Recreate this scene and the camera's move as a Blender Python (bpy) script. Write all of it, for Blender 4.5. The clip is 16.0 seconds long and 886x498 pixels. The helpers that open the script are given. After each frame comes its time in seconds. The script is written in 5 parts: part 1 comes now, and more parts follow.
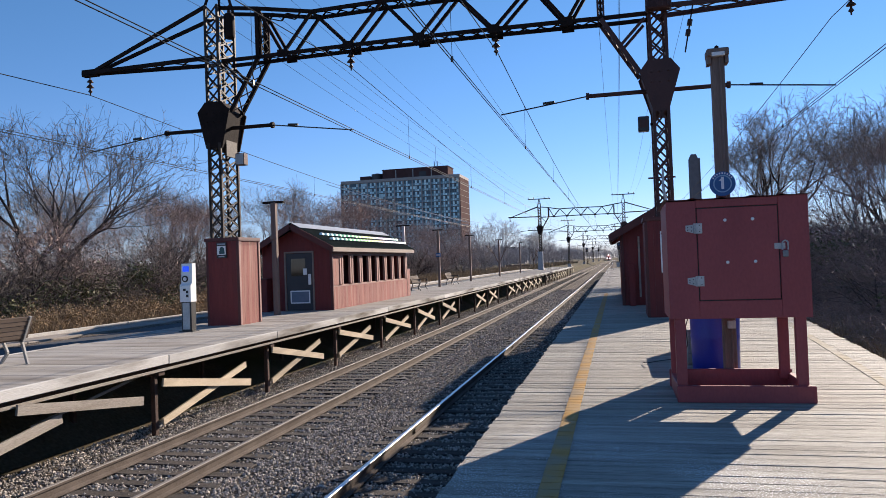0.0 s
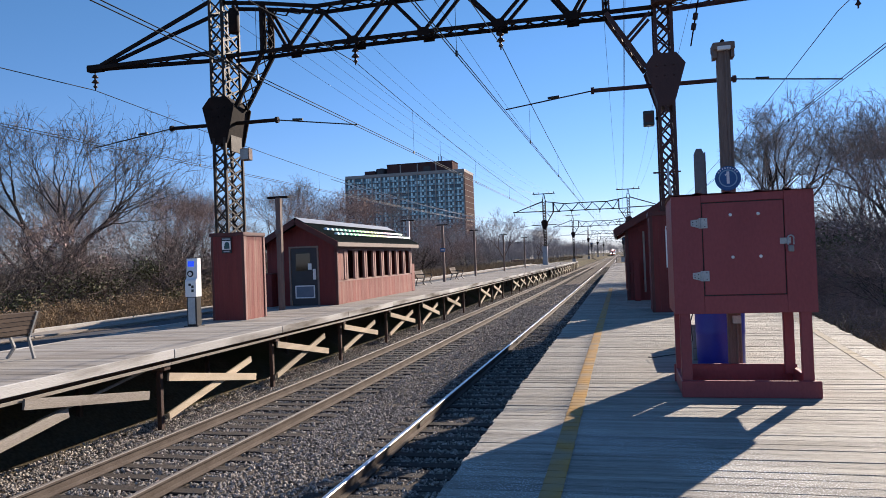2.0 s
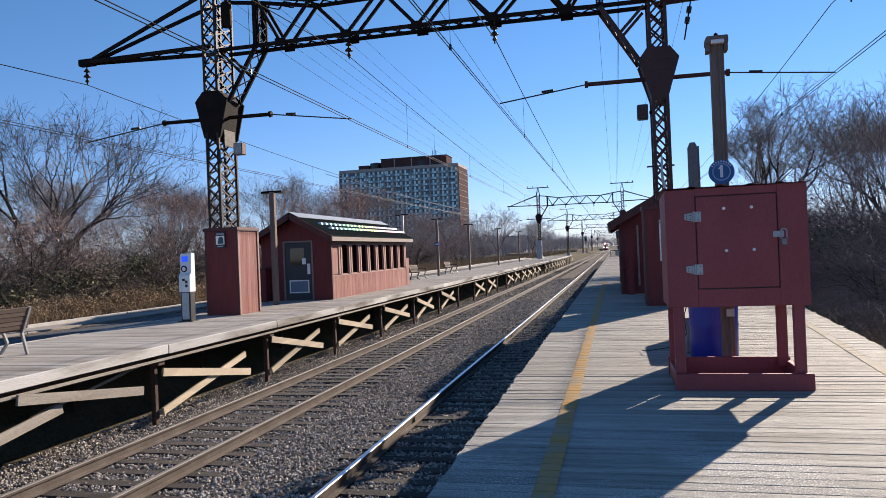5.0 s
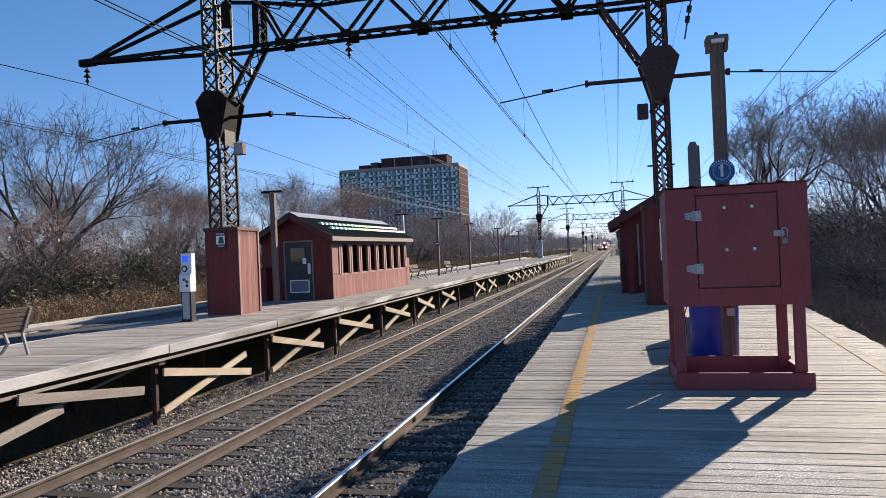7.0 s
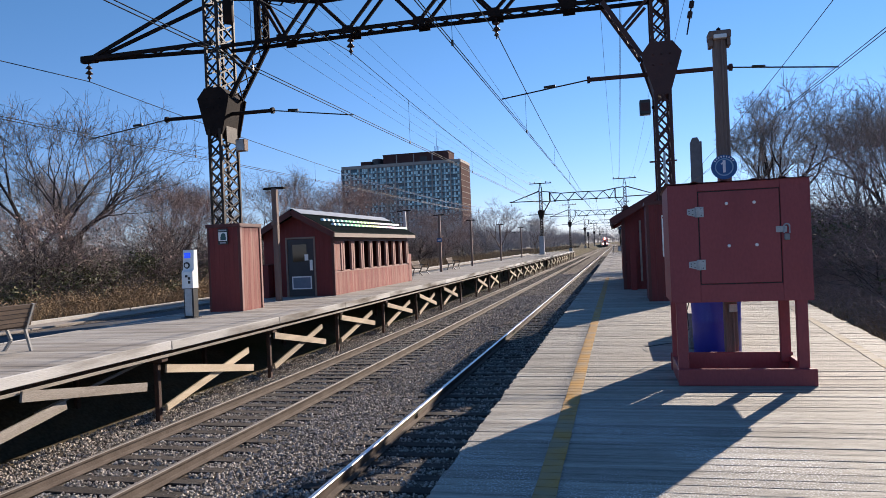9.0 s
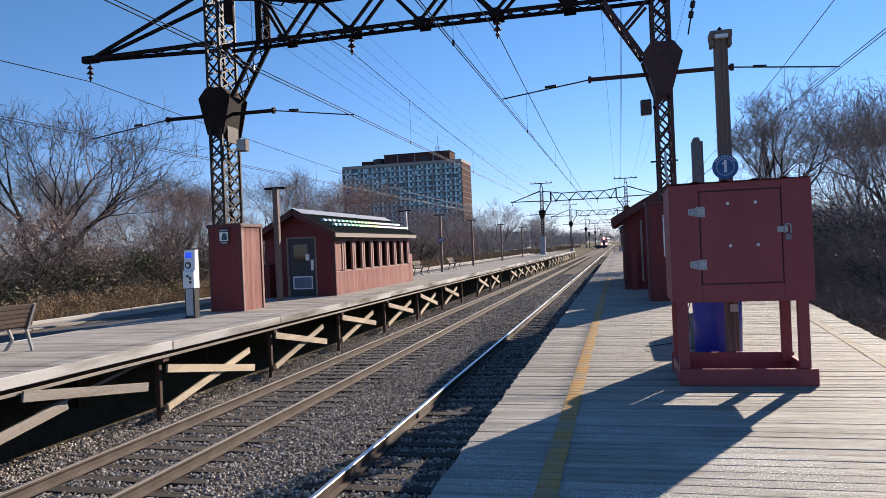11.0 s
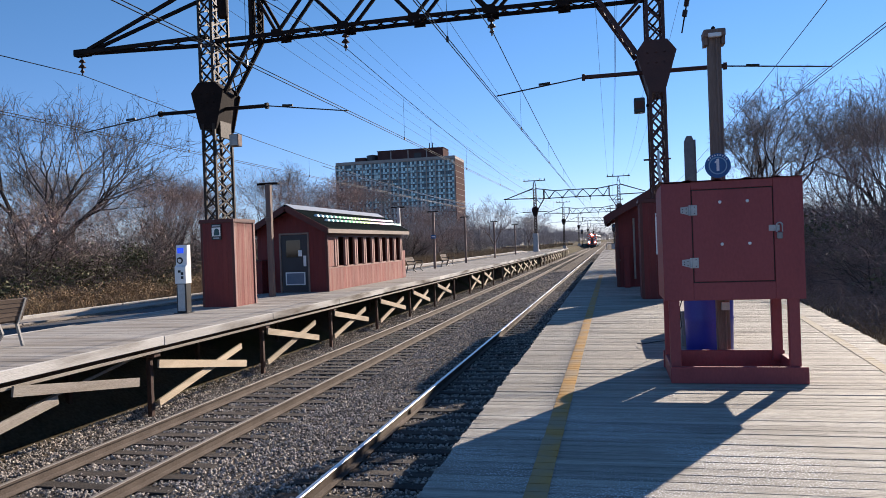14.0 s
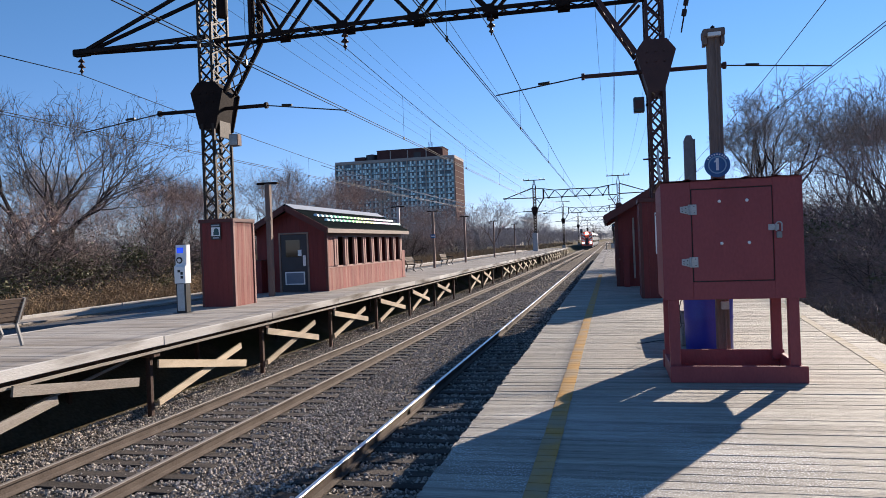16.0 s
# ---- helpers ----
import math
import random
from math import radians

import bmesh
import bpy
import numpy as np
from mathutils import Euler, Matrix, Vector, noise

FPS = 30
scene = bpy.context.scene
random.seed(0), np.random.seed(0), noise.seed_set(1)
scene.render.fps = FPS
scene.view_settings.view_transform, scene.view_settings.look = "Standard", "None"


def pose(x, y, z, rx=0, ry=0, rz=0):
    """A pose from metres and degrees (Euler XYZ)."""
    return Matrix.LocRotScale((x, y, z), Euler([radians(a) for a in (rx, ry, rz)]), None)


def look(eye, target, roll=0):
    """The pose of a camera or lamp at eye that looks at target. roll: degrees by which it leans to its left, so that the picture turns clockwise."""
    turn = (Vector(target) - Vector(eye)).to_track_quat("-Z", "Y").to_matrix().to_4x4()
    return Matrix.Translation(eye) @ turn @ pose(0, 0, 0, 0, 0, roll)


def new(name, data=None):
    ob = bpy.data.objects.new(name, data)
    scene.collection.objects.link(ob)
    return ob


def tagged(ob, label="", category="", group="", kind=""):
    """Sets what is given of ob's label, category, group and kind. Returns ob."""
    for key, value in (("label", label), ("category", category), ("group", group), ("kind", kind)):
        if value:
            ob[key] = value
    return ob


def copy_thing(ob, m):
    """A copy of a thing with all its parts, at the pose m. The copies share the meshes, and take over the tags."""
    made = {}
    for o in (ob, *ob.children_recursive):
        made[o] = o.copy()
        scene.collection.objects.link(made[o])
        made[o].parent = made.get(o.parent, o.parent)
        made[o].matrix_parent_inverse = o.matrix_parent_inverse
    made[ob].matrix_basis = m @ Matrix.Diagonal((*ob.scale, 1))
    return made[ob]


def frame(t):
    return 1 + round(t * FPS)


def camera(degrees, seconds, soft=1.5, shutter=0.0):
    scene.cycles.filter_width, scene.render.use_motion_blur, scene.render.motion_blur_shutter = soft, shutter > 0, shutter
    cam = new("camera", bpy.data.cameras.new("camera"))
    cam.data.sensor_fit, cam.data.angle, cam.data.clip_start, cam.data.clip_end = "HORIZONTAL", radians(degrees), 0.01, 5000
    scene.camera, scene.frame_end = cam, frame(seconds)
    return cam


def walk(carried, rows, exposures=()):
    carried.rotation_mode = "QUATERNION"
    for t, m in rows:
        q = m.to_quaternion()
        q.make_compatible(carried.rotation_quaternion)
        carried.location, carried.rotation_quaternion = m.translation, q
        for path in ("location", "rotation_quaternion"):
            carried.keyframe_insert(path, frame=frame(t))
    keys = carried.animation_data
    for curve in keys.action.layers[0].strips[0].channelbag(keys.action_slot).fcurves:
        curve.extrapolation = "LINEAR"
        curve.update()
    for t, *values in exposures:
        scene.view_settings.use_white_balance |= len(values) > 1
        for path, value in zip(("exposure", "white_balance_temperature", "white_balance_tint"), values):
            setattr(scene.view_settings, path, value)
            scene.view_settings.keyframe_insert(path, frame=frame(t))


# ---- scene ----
cam = camera(63.0, 16.0, 0.7)
EYE = (0.0, 0.0, 1.5)
LOOKS = [(0, 91.140, 2.131, 13.538), (0.5, 91.014, 2.120, 13.609), (1, 90.947, 2.121, 13.808), (1.5, 90.853, 2.154, 13.861),
         (2, 90.749, 2.140, 13.902), (2.5, 90.663, 2.175, 13.822), (3, 90.565, 2.203, 13.741), (3.5, 90.488, 2.229, 13.503),
         (4, 90.396, 2.271, 13.399), (6.5, 90.238, 2.370, 13.562), (7, 90.245, 2.381, 13.484), (7.5, 90.165, 2.427, 13.577),
         (8, 90.083, 2.431, 13.582), (8.5, 90.018, 2.430, 13.602), (9, 89.960, 2.437, 13.642), (11.5, 89.966, 2.443, 13.785),
         (12, 89.960, 2.326, 13.984), (12.5, 89.854, 2.198, 13.845), (13, 89.769, 2.169, 13.582), (13.5, 89.669, 2.084, 13.314),
         (14, 89.677, 2.097, 13.159), (14.5, 89.803, 2.109, 13.048), (15, 89.714, 2.120, 13.044), (15.5, 89.622, 2.133, 13.031),
         (16, 89.639, 2.148, 13.128)]
walk(cam, [(t, pose(*EYE, rx, ry, rz)) for t, rx, ry, rz in LOOKS], [(0, 1.02, 5840, 14), (16, 1.02, 5840, 14)])

# world and sun
SUN_AZ, SUN_EL = 26.5, 22.5
world = bpy.data.worlds.new("world")
scene.world = world
world.use_nodes = True
wt = world.node_tree
sky = wt.nodes.new("ShaderNodeTexSky")
sky.sky_type, sky.sun_disc = "NISHITA", False
sky.sun_elevation, sky.sun_rotation = radians(SUN_EL), radians(SUN_AZ)
sky.air_density, sky.dust_density, sky.ozone_density = 1.0, 0.0, 6.0
wt.nodes["Background"].inputs["Strength"].default_value = 0.066
# pale lilac ground haze, thinning out with height
sky_dir, sky_up, sky_low, sky_tint, sky_mul = (wt.nodes.new(k) for k in ("ShaderNodeTexCoord", "ShaderNodeSeparateXYZ", "ShaderNodeMapRange", "ShaderNodeMix", "ShaderNodeMix"))
sky_low.interpolation_type = "SMOOTHSTEP"
sky_low.inputs[1].default_value, sky_low.inputs[2].default_value, sky_low.inputs[3].default_value, sky_low.inputs[4].default_value = -0.05, 0.42, 1.0, 0.0
sky_tint.data_type = sky_mul.data_type = "RGBA"
sky_mul.blend_type, sky_mul.inputs[0].default_value = "MULTIPLY", 1.0
sky_tint.inputs[6].default_value, sky_tint.inputs[7].default_value = (0.93, 1.01, 0.95, 1), (1.0, 0.885, 1.01, 1)
wt.links.new(sky_dir.outputs["Generated"], sky_up.inputs[0]), wt.links.new(sky_up.outputs[2], sky_low.inputs[0])
wt.links.new(sky_low.outputs[0], sky_tint.inputs[0]), wt.links.new(sky.outputs[0], sky_mul.inputs[6]), wt.links.new(sky_tint.outputs[2], sky_mul.inputs[7])
wt.links.new(sky_mul.outputs[2], wt.nodes["Background"].inputs["Color"])
sun_lamp = bpy.data.lights.new("sun", "SUN")
sun_lamp.energy, sun_lamp.angle, sun_lamp.color = 5.0, radians(0.5), (1.0, 0.82, 0.60)
sun = new("sun", sun_lamp)
TO_SUN = Vector((math.sin(radians(SUN_AZ)) * math.cos(radians(SUN_EL)), math.cos(radians(SUN_AZ)) * math.cos(radians(SUN_EL)), math.sin(radians(SUN_EL))))
sun.matrix_world = look(TO_SUN * 60, (0, 0, 0))

# ---- materials ----


TONE = 0.76


def surf(name, a, b, rough=0.8, scale=2.0, bump=0.15, metal=0.0, vary=0.0, stretch=(1, 1, 1), fine=14.0, local=False, dirt=None, dirt_at=0.62, emit=0.0, spec=0.5):
    """Two-scale mottled surface between colours a and b, with grain, relief and optional stains."""
    if not emit and max(b) < 0.7:
        a, b = [c * TONE for c in a], [c * TONE for c in b]
        dirt = dirt and [c * TONE for c in dirt]
    m = bpy.data.materials.new(name)
    m.use_nodes = True
    nt = m.node_tree
    n, l = nt.nodes, nt.links
    out = n["Principled BSDF"]
    mp = n.new("ShaderNodeMapping")
    mp.inputs["Scale"].default_value = stretch
    if local:
        l.new(n.new("ShaderNodeTexCoord").outputs["Object"], mp.inputs[0])
    else:
        l.new(n.new("ShaderNodeNewGeometry").outputs["Position"], mp.inputs[0])
    big = n.new("ShaderNodeTexNoise")
    big.inputs["Scale"].default_value, big.inputs["Detail"].default_value = scale, 4
    small = n.new("ShaderNodeTexNoise")
    small.inputs["Scale"].default_value, small.inputs["Detail"].default_value = scale * fine, 3
    l.new(mp.outputs[0], big.inputs["Vector"]), l.new(mp.outputs[0], small.inputs["Vector"])
    add = n.new("ShaderNodeMath")
    add.operation = "ADD"
    l.new(big.outputs[0], add.inputs[0]), l.new(small.outputs[0], add.inputs[1])
    ramp = n.new("ShaderNodeMapRange")
    ramp.inputs[1].default_value, ramp.inputs[2].default_value = 0.72, 1.28
    l.new(add.outputs[0], ramp.inputs[0])
    mix = n.new("ShaderNodeMix")
    mix.data_type = "RGBA"
    mix.inputs[6].default_value, mix.inputs[7].default_value = (*a, 1), (*b, 1)
    l.new(ramp.outputs[0], mix.inputs[0])
    col = mix.outputs[2]
    if dirt:
        st = n.new("ShaderNodeTexNoise")
        st.inputs["Scale"].default_value, st.inputs["Detail"].default_value = scale * 0.45, 6
        l.new(mp.outputs[0], st.inputs["Vector"])
        r2 = n.new("ShaderNodeMapRange")
        r2.inputs[1].default_value, r2.inputs[2].default_value = dirt_at - 0.1, dirt_at + 0.12
        l.new(st.outputs[0], r2.inputs[0])
        mx = n.new("ShaderNodeMix")
        mx.data_type = "RGBA"
        mx.inputs[7].default_value = (*dirt, 1)
        l.new(r2.outputs[0], mx.inputs[0]), l.new(col, mx.inputs[6])
        col = mx.outputs[2]
    if vary:
        hsv = n.new("ShaderNodeHueSaturation")
        mr = n.new("ShaderNodeMapRange")
        mr.inputs[3].default_value, mr.inputs[4].default_value = 1 - vary, 1 + vary
        l.new(n.new("ShaderNodeObjectInfo").outputs["Random"], mr.inputs[0])
        l.new(mr.outputs[0], hsv.inputs["Value"]), l.new(col, hsv.inputs["Color"])
        col = hsv.outputs[0]
    l.new(col, out.inputs["Base Color"])
    out.inputs["Roughness"].default_value, out.inputs["Metallic"].default_value = rough, metal
    out.inputs["Specular IOR Level"].default_value = spec
    if bump:
        bp = n.new("ShaderNodeBump")
        bp.inputs["Strength"].default_value, bp.inputs["Distance"].default_value = bump, 0.02
        l.new(small.outputs[0], bp.inputs["Height"]), l.new(bp.outputs[0], out.inputs["Normal"])
    if emit:
        out.inputs["Emission Color"].default_value = (*b, 1)
        out.inputs["Emission Strength"].default_value = emit
    return m


def islands(m, lo=0.7, hi=1.3):
    """Vary a material's value from loose piece to loose piece."""
    nt = m.node_tree
    out = nt.nodes["Principled BSDF"]
    src = out.inputs["Base Color"].links[0].from_socket
    hsv, mr, geo = nt.nodes.new("ShaderNodeHueSaturation"), nt.nodes.new("ShaderNodeMapRange"), nt.nodes.new("ShaderNodeNewGeometry")
    mr.inputs[3].default_value, mr.inputs[4].default_value = lo, hi
    nt.links.new(geo.outputs["Random Per Island"], mr.inputs[0]), nt.links.new(mr.outputs[0], hsv.inputs["Value"])
    nt.links.new(src, hsv.inputs["Color"]), nt.links.new(hsv.outputs[0], out.inputs["Base Color"])
    return m


M_DECK = surf("weathered_deck_wood", (0.23, 0.217, 0.188), (0.55, 0.525, 0.46), 0.75, 1.6, 0.6, vary=0.15, spec=0.25, stretch=(0.35, 8, 8), dirt=(0.20, 0.175, 0.15), dirt_at=0.62)


def frosted(m, amount=0.5):
    """Sparse white frost specks over a material's colour."""
    nt = m.node_tree
    out = nt.nodes["Principled BSDF"]
    src = out.inputs["Base Color"].links[0].from_socket
    geo, fine, patch = nt.nodes.new("ShaderNodeNewGeometry"), nt.nodes.new("ShaderNodeTexNoise"), nt.nodes.new("ShaderNodeTexNoise")
    fine.inputs["Scale"].default_value, fine.inputs["Detail"].default_value = 78, 3
    patch.inputs["Scale"].default_value, patch.inputs["Detail"].default_value = 1.1, 3
    for k, size in ((fine, (1.1, 0.7, 1)), (patch, (0.9, 1.0, 1))):
        along = nt.nodes.new("ShaderNodeVectorMath")
        along.operation = "MULTIPLY"
        along.inputs[1].default_value = size
        nt.links.new(geo.outputs["Position"], along.inputs[0]), nt.links.new(along.outputs[0], k.inputs["Vector"])
    a, b, mul = nt.nodes.new("ShaderNodeMapRange"), nt.nodes.new("ShaderNodeMapRange"), nt.nodes.new("ShaderNodeMath")
    a.inputs[1].default_value, a.inputs[2].default_value, a.inputs[4].default_value = 0.535, 0.605, amount
    b.inputs[1].default_value, b.inputs[2].default_value = 0.40, 0.60
    mul.operation = "MULTIPLY"
    nt.links.new(fine.outputs[0], a.inputs[0]), nt.links.new(patch.outputs[0], b.inputs[0])
    nt.links.new(a.outputs[0], mul.inputs[0]), nt.links.new(b.outputs[0], mul.inputs[1])
    far, lim, both = nt.nodes.new("ShaderNodeVectorMath"), nt.nodes.new("ShaderNodeMapRange"), nt.nodes.new("ShaderNodeMath")
    far.operation, both.operation = "DISTANCE", "MULTIPLY"
    far.inputs[1].default_value = (0.0, 5.0, 0.0)
    lim.inputs[1].default_value, lim.inputs[2].default_value, lim.inputs[3].default_value, lim.inputs[4].default_value = 0.9, 2.5, 1.0, 0.0
    nt.links.new(geo.outputs["Position"], far.inputs[0]), nt.links.new(far.outputs["Value"], lim.inputs[0])
    nt.links.new(mul.outputs[0], both.inputs[0]), nt.links.new(lim.outputs[0], both.inputs[1])
    mul = both
    mx = nt.nodes.new("ShaderNodeMix")
    mx.data_type = "RGBA"
    mx.inputs[7].default_value = (0.85, 0.87, 0.9, 1)
    nt.links.new(mul.outputs[0], mx.inputs[0]), nt.links.new(src, mx.inputs[6]), nt.links.new(mx.outputs[2], out.inputs["Base Color"])
    return m


frosted(M_DECK, 0.7)
M_DECK_FAR = islands(surf("grey_deck_wood", (0.415, 0.39, 0.355), (0.535, 0.51, 0.47), 0.9, 1.2, 0.3, stretch=(0.5, 5, 5), spec=0.15, vary=0.08, dirt=(0.30, 0.27, 0.235), dirt_at=0.56), 0.92, 1.07)
M_FASCIA = surf("pale_edge_timber", (0.57, 0.55, 0.52), (0.695, 0.68, 0.655), 0.85, 1.5, 0.3, spec=0.2, stretch=(4, 0.5, 4), vary=0.2, dirt=(0.15, 0.125, 0.10), dirt_at=0.54)
M_YELLOW = surf("worn_yellow_paint", (0.50, 0.275, 0.06), (0.58, 0.355, 0.115), 0.7, 5, 0.2, dirt=(0.42, 0.32, 0.19), dirt_at=0.52, spec=0.12)
M_YELLOWOLD = surf("faded_yellow_paint", (0.30, 0.255, 0.165), (0.37, 0.325, 0.225), 0.75, 5, 0.2, dirt=(0.34, 0.315, 0.265), dirt_at=0.48, spec=0.1)
M_RED = surf("barn_red_paint", (0.29, 0.046, 0.053), (0.36, 0.064, 0.069), 0.55, 3, 0.15, stretch=(1, 1, 0.5))
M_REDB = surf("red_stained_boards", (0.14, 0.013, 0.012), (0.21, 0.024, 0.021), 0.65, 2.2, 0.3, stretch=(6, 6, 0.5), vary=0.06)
# paler red; on the casings' sunward side it carries the sunlit tone
M_REDPALE = surf("faded_red_boards", (0.225, 0.048, 0.038), (0.335, 0.086, 0.067), 0.75, 2.0, 0.3, stretch=(5, 5, 0.4), vary=0.09, dirt=(0.36, 0.17, 0.13), dirt_at=0.55)
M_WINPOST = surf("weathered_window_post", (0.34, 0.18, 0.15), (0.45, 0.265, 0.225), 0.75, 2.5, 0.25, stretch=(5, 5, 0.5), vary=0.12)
M_REDDARK = surf("dark_red_trim", (0.085, 0.018, 0.015), (0.12, 0.026, 0.02), 0.6, 3, 0.15)
M_STEEL = surf("rusty_dark_steel", (0.011, 0.007, 0.006), (0.028, 0.017, 0.014), 0.8, 2.5, 0.3, dirt=(0.045, 0.022, 0.016), spec=0.15)
M_LACE = surf("weathered_tan_steel", (0.028, 0.019, 0.014), (0.085, 0.062, 0.046), 0.58, 3.0, 0.2, dirt=(0.022, 0.013, 0.010), dirt_at=0.53, spec=0.2)
M_STEELR = surf("red_brown_steel", (0.05, 0.016, 0.013), (0.08, 0.027, 0.021), 0.65, 2.5, 0.3)
M_WIRE = surf("dark_copper_wire", (0.05, 0.05, 0.045), (0.09, 0.085, 0.075), 0.5, 3, 0, metal=0.6)
M_INS = surf("brown_porcelain", (0.035, 0.016, 0.011), (0.05, 0.022, 0.015), 0.5, 8, 0, spec=0.3)
M_RAILSIDE = surf("rusted_rail", (0.10, 0.078, 0.064), (0.19, 0.155, 0.13), 0.85, 5, 0.12, stretch=(1, 0.5, 1), spec=0.2, vary=0.1)
M_RAILTOP = surf("polished_rail_head", (0.55, 0.54, 0.53), (0.72, 0.71, 0.70), 0.3, 6, 0.05, metal=0.9, stretch=(6, 0.2, 1))
M_RAILDULL = surf("dull_rail_head", (0.20, 0.175, 0.155), (0.28, 0.25, 0.225), 0.65, 6, 0.03, stretch=(2, 0.1, 1))
M_TIE = surf("creosoted_tie", (0.025, 0.02, 0.017), (0.085, 0.068, 0.056), 0.9, 3, 0.5, stretch=(0.7, 5, 5), vary=0.3)
M_BALLAST = surf("ballast_bed", (0.05, 0.042, 0.036), (0.30, 0.26, 0.22), 1.0, 9, 1.0, fine=4.0, spec=0.05, dirt=(0.12, 0.10, 0.085), dirt_at=0.6)
M_STONE = islands(surf("ballast_stone", (0.40, 0.36, 0.315), (0.65, 0.595, 0.53), 1.0, 14, 0.4, spec=0.05), 0.3, 1.5)
M_EARTH = surf("dry_earth", (0.09, 0.075, 0.05), (0.20, 0.165, 0.11), 1.0, 0.8, 0.6, fine=20, spec=0.05, dirt=(0.08, 0.085, 0.035), dirt_at=0.6)
M_GRASS = islands(surf("dry_brown_grass", (0.27, 0.18, 0.09), (0.42, 0.30, 0.17), 0.9, 0.7, 0, fine=8), 0.6, 1.3)
M_BARK = islands(surf("dark_bark", (0.035, 0.027, 0.022), (0.08, 0.062, 0.052), 0.9, 2, 0.4), 0.75, 1.35)
M_TWIG = islands(surf("grey_brown_twigs", (0.20, 0.165, 0.14), (0.38, 0.32, 0.275), 0.85, 1.5, 0), 0.6, 1.45)
M_TWIGDARK = islands(surf("dark_grey_twigs", (0.10, 0.08, 0.067), (0.21, 0.17, 0.145), 0.85, 1.5, 0), 0.7, 1.4)
M_TWIGRED = islands(surf("reddish_twigs", (0.23, 0.155, 0.135), (0.40, 0.295, 0.255), 0.85, 1.5, 0), 0.6, 1.5)
M_LEAF = islands(surf("late_green_leaves", (0.085, 0.095, 0.035), (0.165, 0.17, 0.07), 0.7, 1.5, 0), 0.6, 1.4)
M_CREO = surf("dark_timber_post", (0.055, 0.028, 0.02), (0.12, 0.065, 0.045), 0.85, 2, 0.4, stretch=(5, 5, 0.5), vary=0.2)
M_NEWWOOD = surf("pale_brace_lumber", (0.50, 0.40, 0.27), (0.66, 0.55, 0.40), 0.75, 2, 0.25, stretch=(4, 0.6, 4), vary=0.15, dirt=(0.35, 0.28, 0.2))
M_OLDWOOD = surf("grey_lumber", (0.26, 0.22, 0.18), (0.42, 0.38, 0.33), 0.85, 2, 0.35, stretch=(4, 0.5, 4), vary=0.15)
M_POLE = surf("grey_wood_pole", (0.17, 0.115, 0.094), (0.28, 0.20, 0.165), 0.8, 2, 0.35, stretch=(6, 6, 0.4))
M_GALV = surf("galvanised_steel", (0.42, 0.43, 0.43), (0.60, 0.61, 0.61), 0.5, 7, 0.1, metal=0.6)
M_WHITE = surf("white_enamel", (0.70, 0.70, 0.69), (0.80, 0.80, 0.79), 0.4, 4, 0.03)
M_BLACK = surf("black_enamel", (0.015, 0.015, 0.016), (0.03, 0.03, 0.03), 0.45, 5, 0.05)
M_BLUE = surf("blue_plastic", (0.012, 0.022, 0.30), (0.018, 0.032, 0.38), 0.4, 4, 0.05)
M_SIGNB = surf("blue_sign_enamel", (0.015, 0.10, 0.30), (0.02, 0.13, 0.36), 0.4, 5, 0)
M_SIGNL = surf("pale_blue_ring", (0.25, 0.45, 0.62), (0.30, 0.5, 0.66), 0.4, 5, 0)
M_SCREEN = surf("lit_blue_screen", (0.02, 0.06, 0.8), (0.03, 0.10, 0.9), 0.2, 9, 0, emit=0.3)
M_DOOR = surf("charcoal_door", (0.024, 0.023, 0.029), (0.040, 0.037, 0.043), 0.5, 3, 0.05)
M_VENT = surf("blue_grey_vent", (0.14, 0.18, 0.25), (0.19, 0.23, 0.30), 0.5, 6, 0.05)
M_ROOF = surf("dark_corrugated_sheet", (0.015, 0.024, 0.024), (0.028, 0.040, 0.040), 0.9, 3, 0.05, spec=0.02)
M_FLASH = surf("bright_ridge_cap", (0.42, 0.44, 0.46), (0.56, 0.58, 0.6), 0.45, 3, 0.05, metal=0.4)
M_STUD = surf("glossy_white_stud", (0.90, 0.93, 0.90), (0.96, 0.98, 0.96), 0.42, 5, 0, metal=0.85)
stud_nodes, stud_links = M_STUD.node_tree.nodes, M_STUD.node_tree.links
stud_at, stud_xyz, stud_map, stud_ramp = (stud_nodes.new(k) for k in ("ShaderNodeNewGeometry", "ShaderNodeSeparateXYZ", "ShaderNodeMapRange", "ShaderNodeValToRGB"))
stud_map.inputs[1].default_value, stud_map.inputs[2].default_value = 24.0, 33.5
for k, (at, tint) in enumerate(((0.0, (0.95, 0.96, 0.95)), (0.3, (0.60, 0.95, 0.52)), (0.55, (0.95, 0.90, 0.38)), (0.75, (0.95, 0.55, 0.68)), (1.0, (0.85, 0.95, 0.80)))):
    stop = stud_ramp.color_ramp.elements[0] if k == 0 else (stud_ramp.color_ramp.elements[-1] if k == 4 else stud_ramp.color_ramp.elements.new(at))
    stop.position, stop.color = at, (*tint, 1)
stud_links.new(stud_at.outputs["Position"], stud_xyz.inputs[0]), stud_links.new(stud_xyz.outputs[1], stud_map.inputs[0])
stud_links.new(stud_map.outputs[0], stud_ramp.inputs[0]), stud_links.new(stud_ramp.outputs[0], stud_nodes["Principled BSDF"].inputs["Base Color"])
M_EAVE = surf("pale_fascia_board", (0.24, 0.18, 0.15), (0.33, 0.26, 0.215), 0.7, 3, 0.2, stretch=(3, 0.4, 3))
M_SLAT = surf("brown_bench_slat", (0.085, 0.058, 0.042), (0.14, 0.10, 0.075), 0.9, 3, 0.2, stretch=(4, 0.5, 4), vary=0.1)
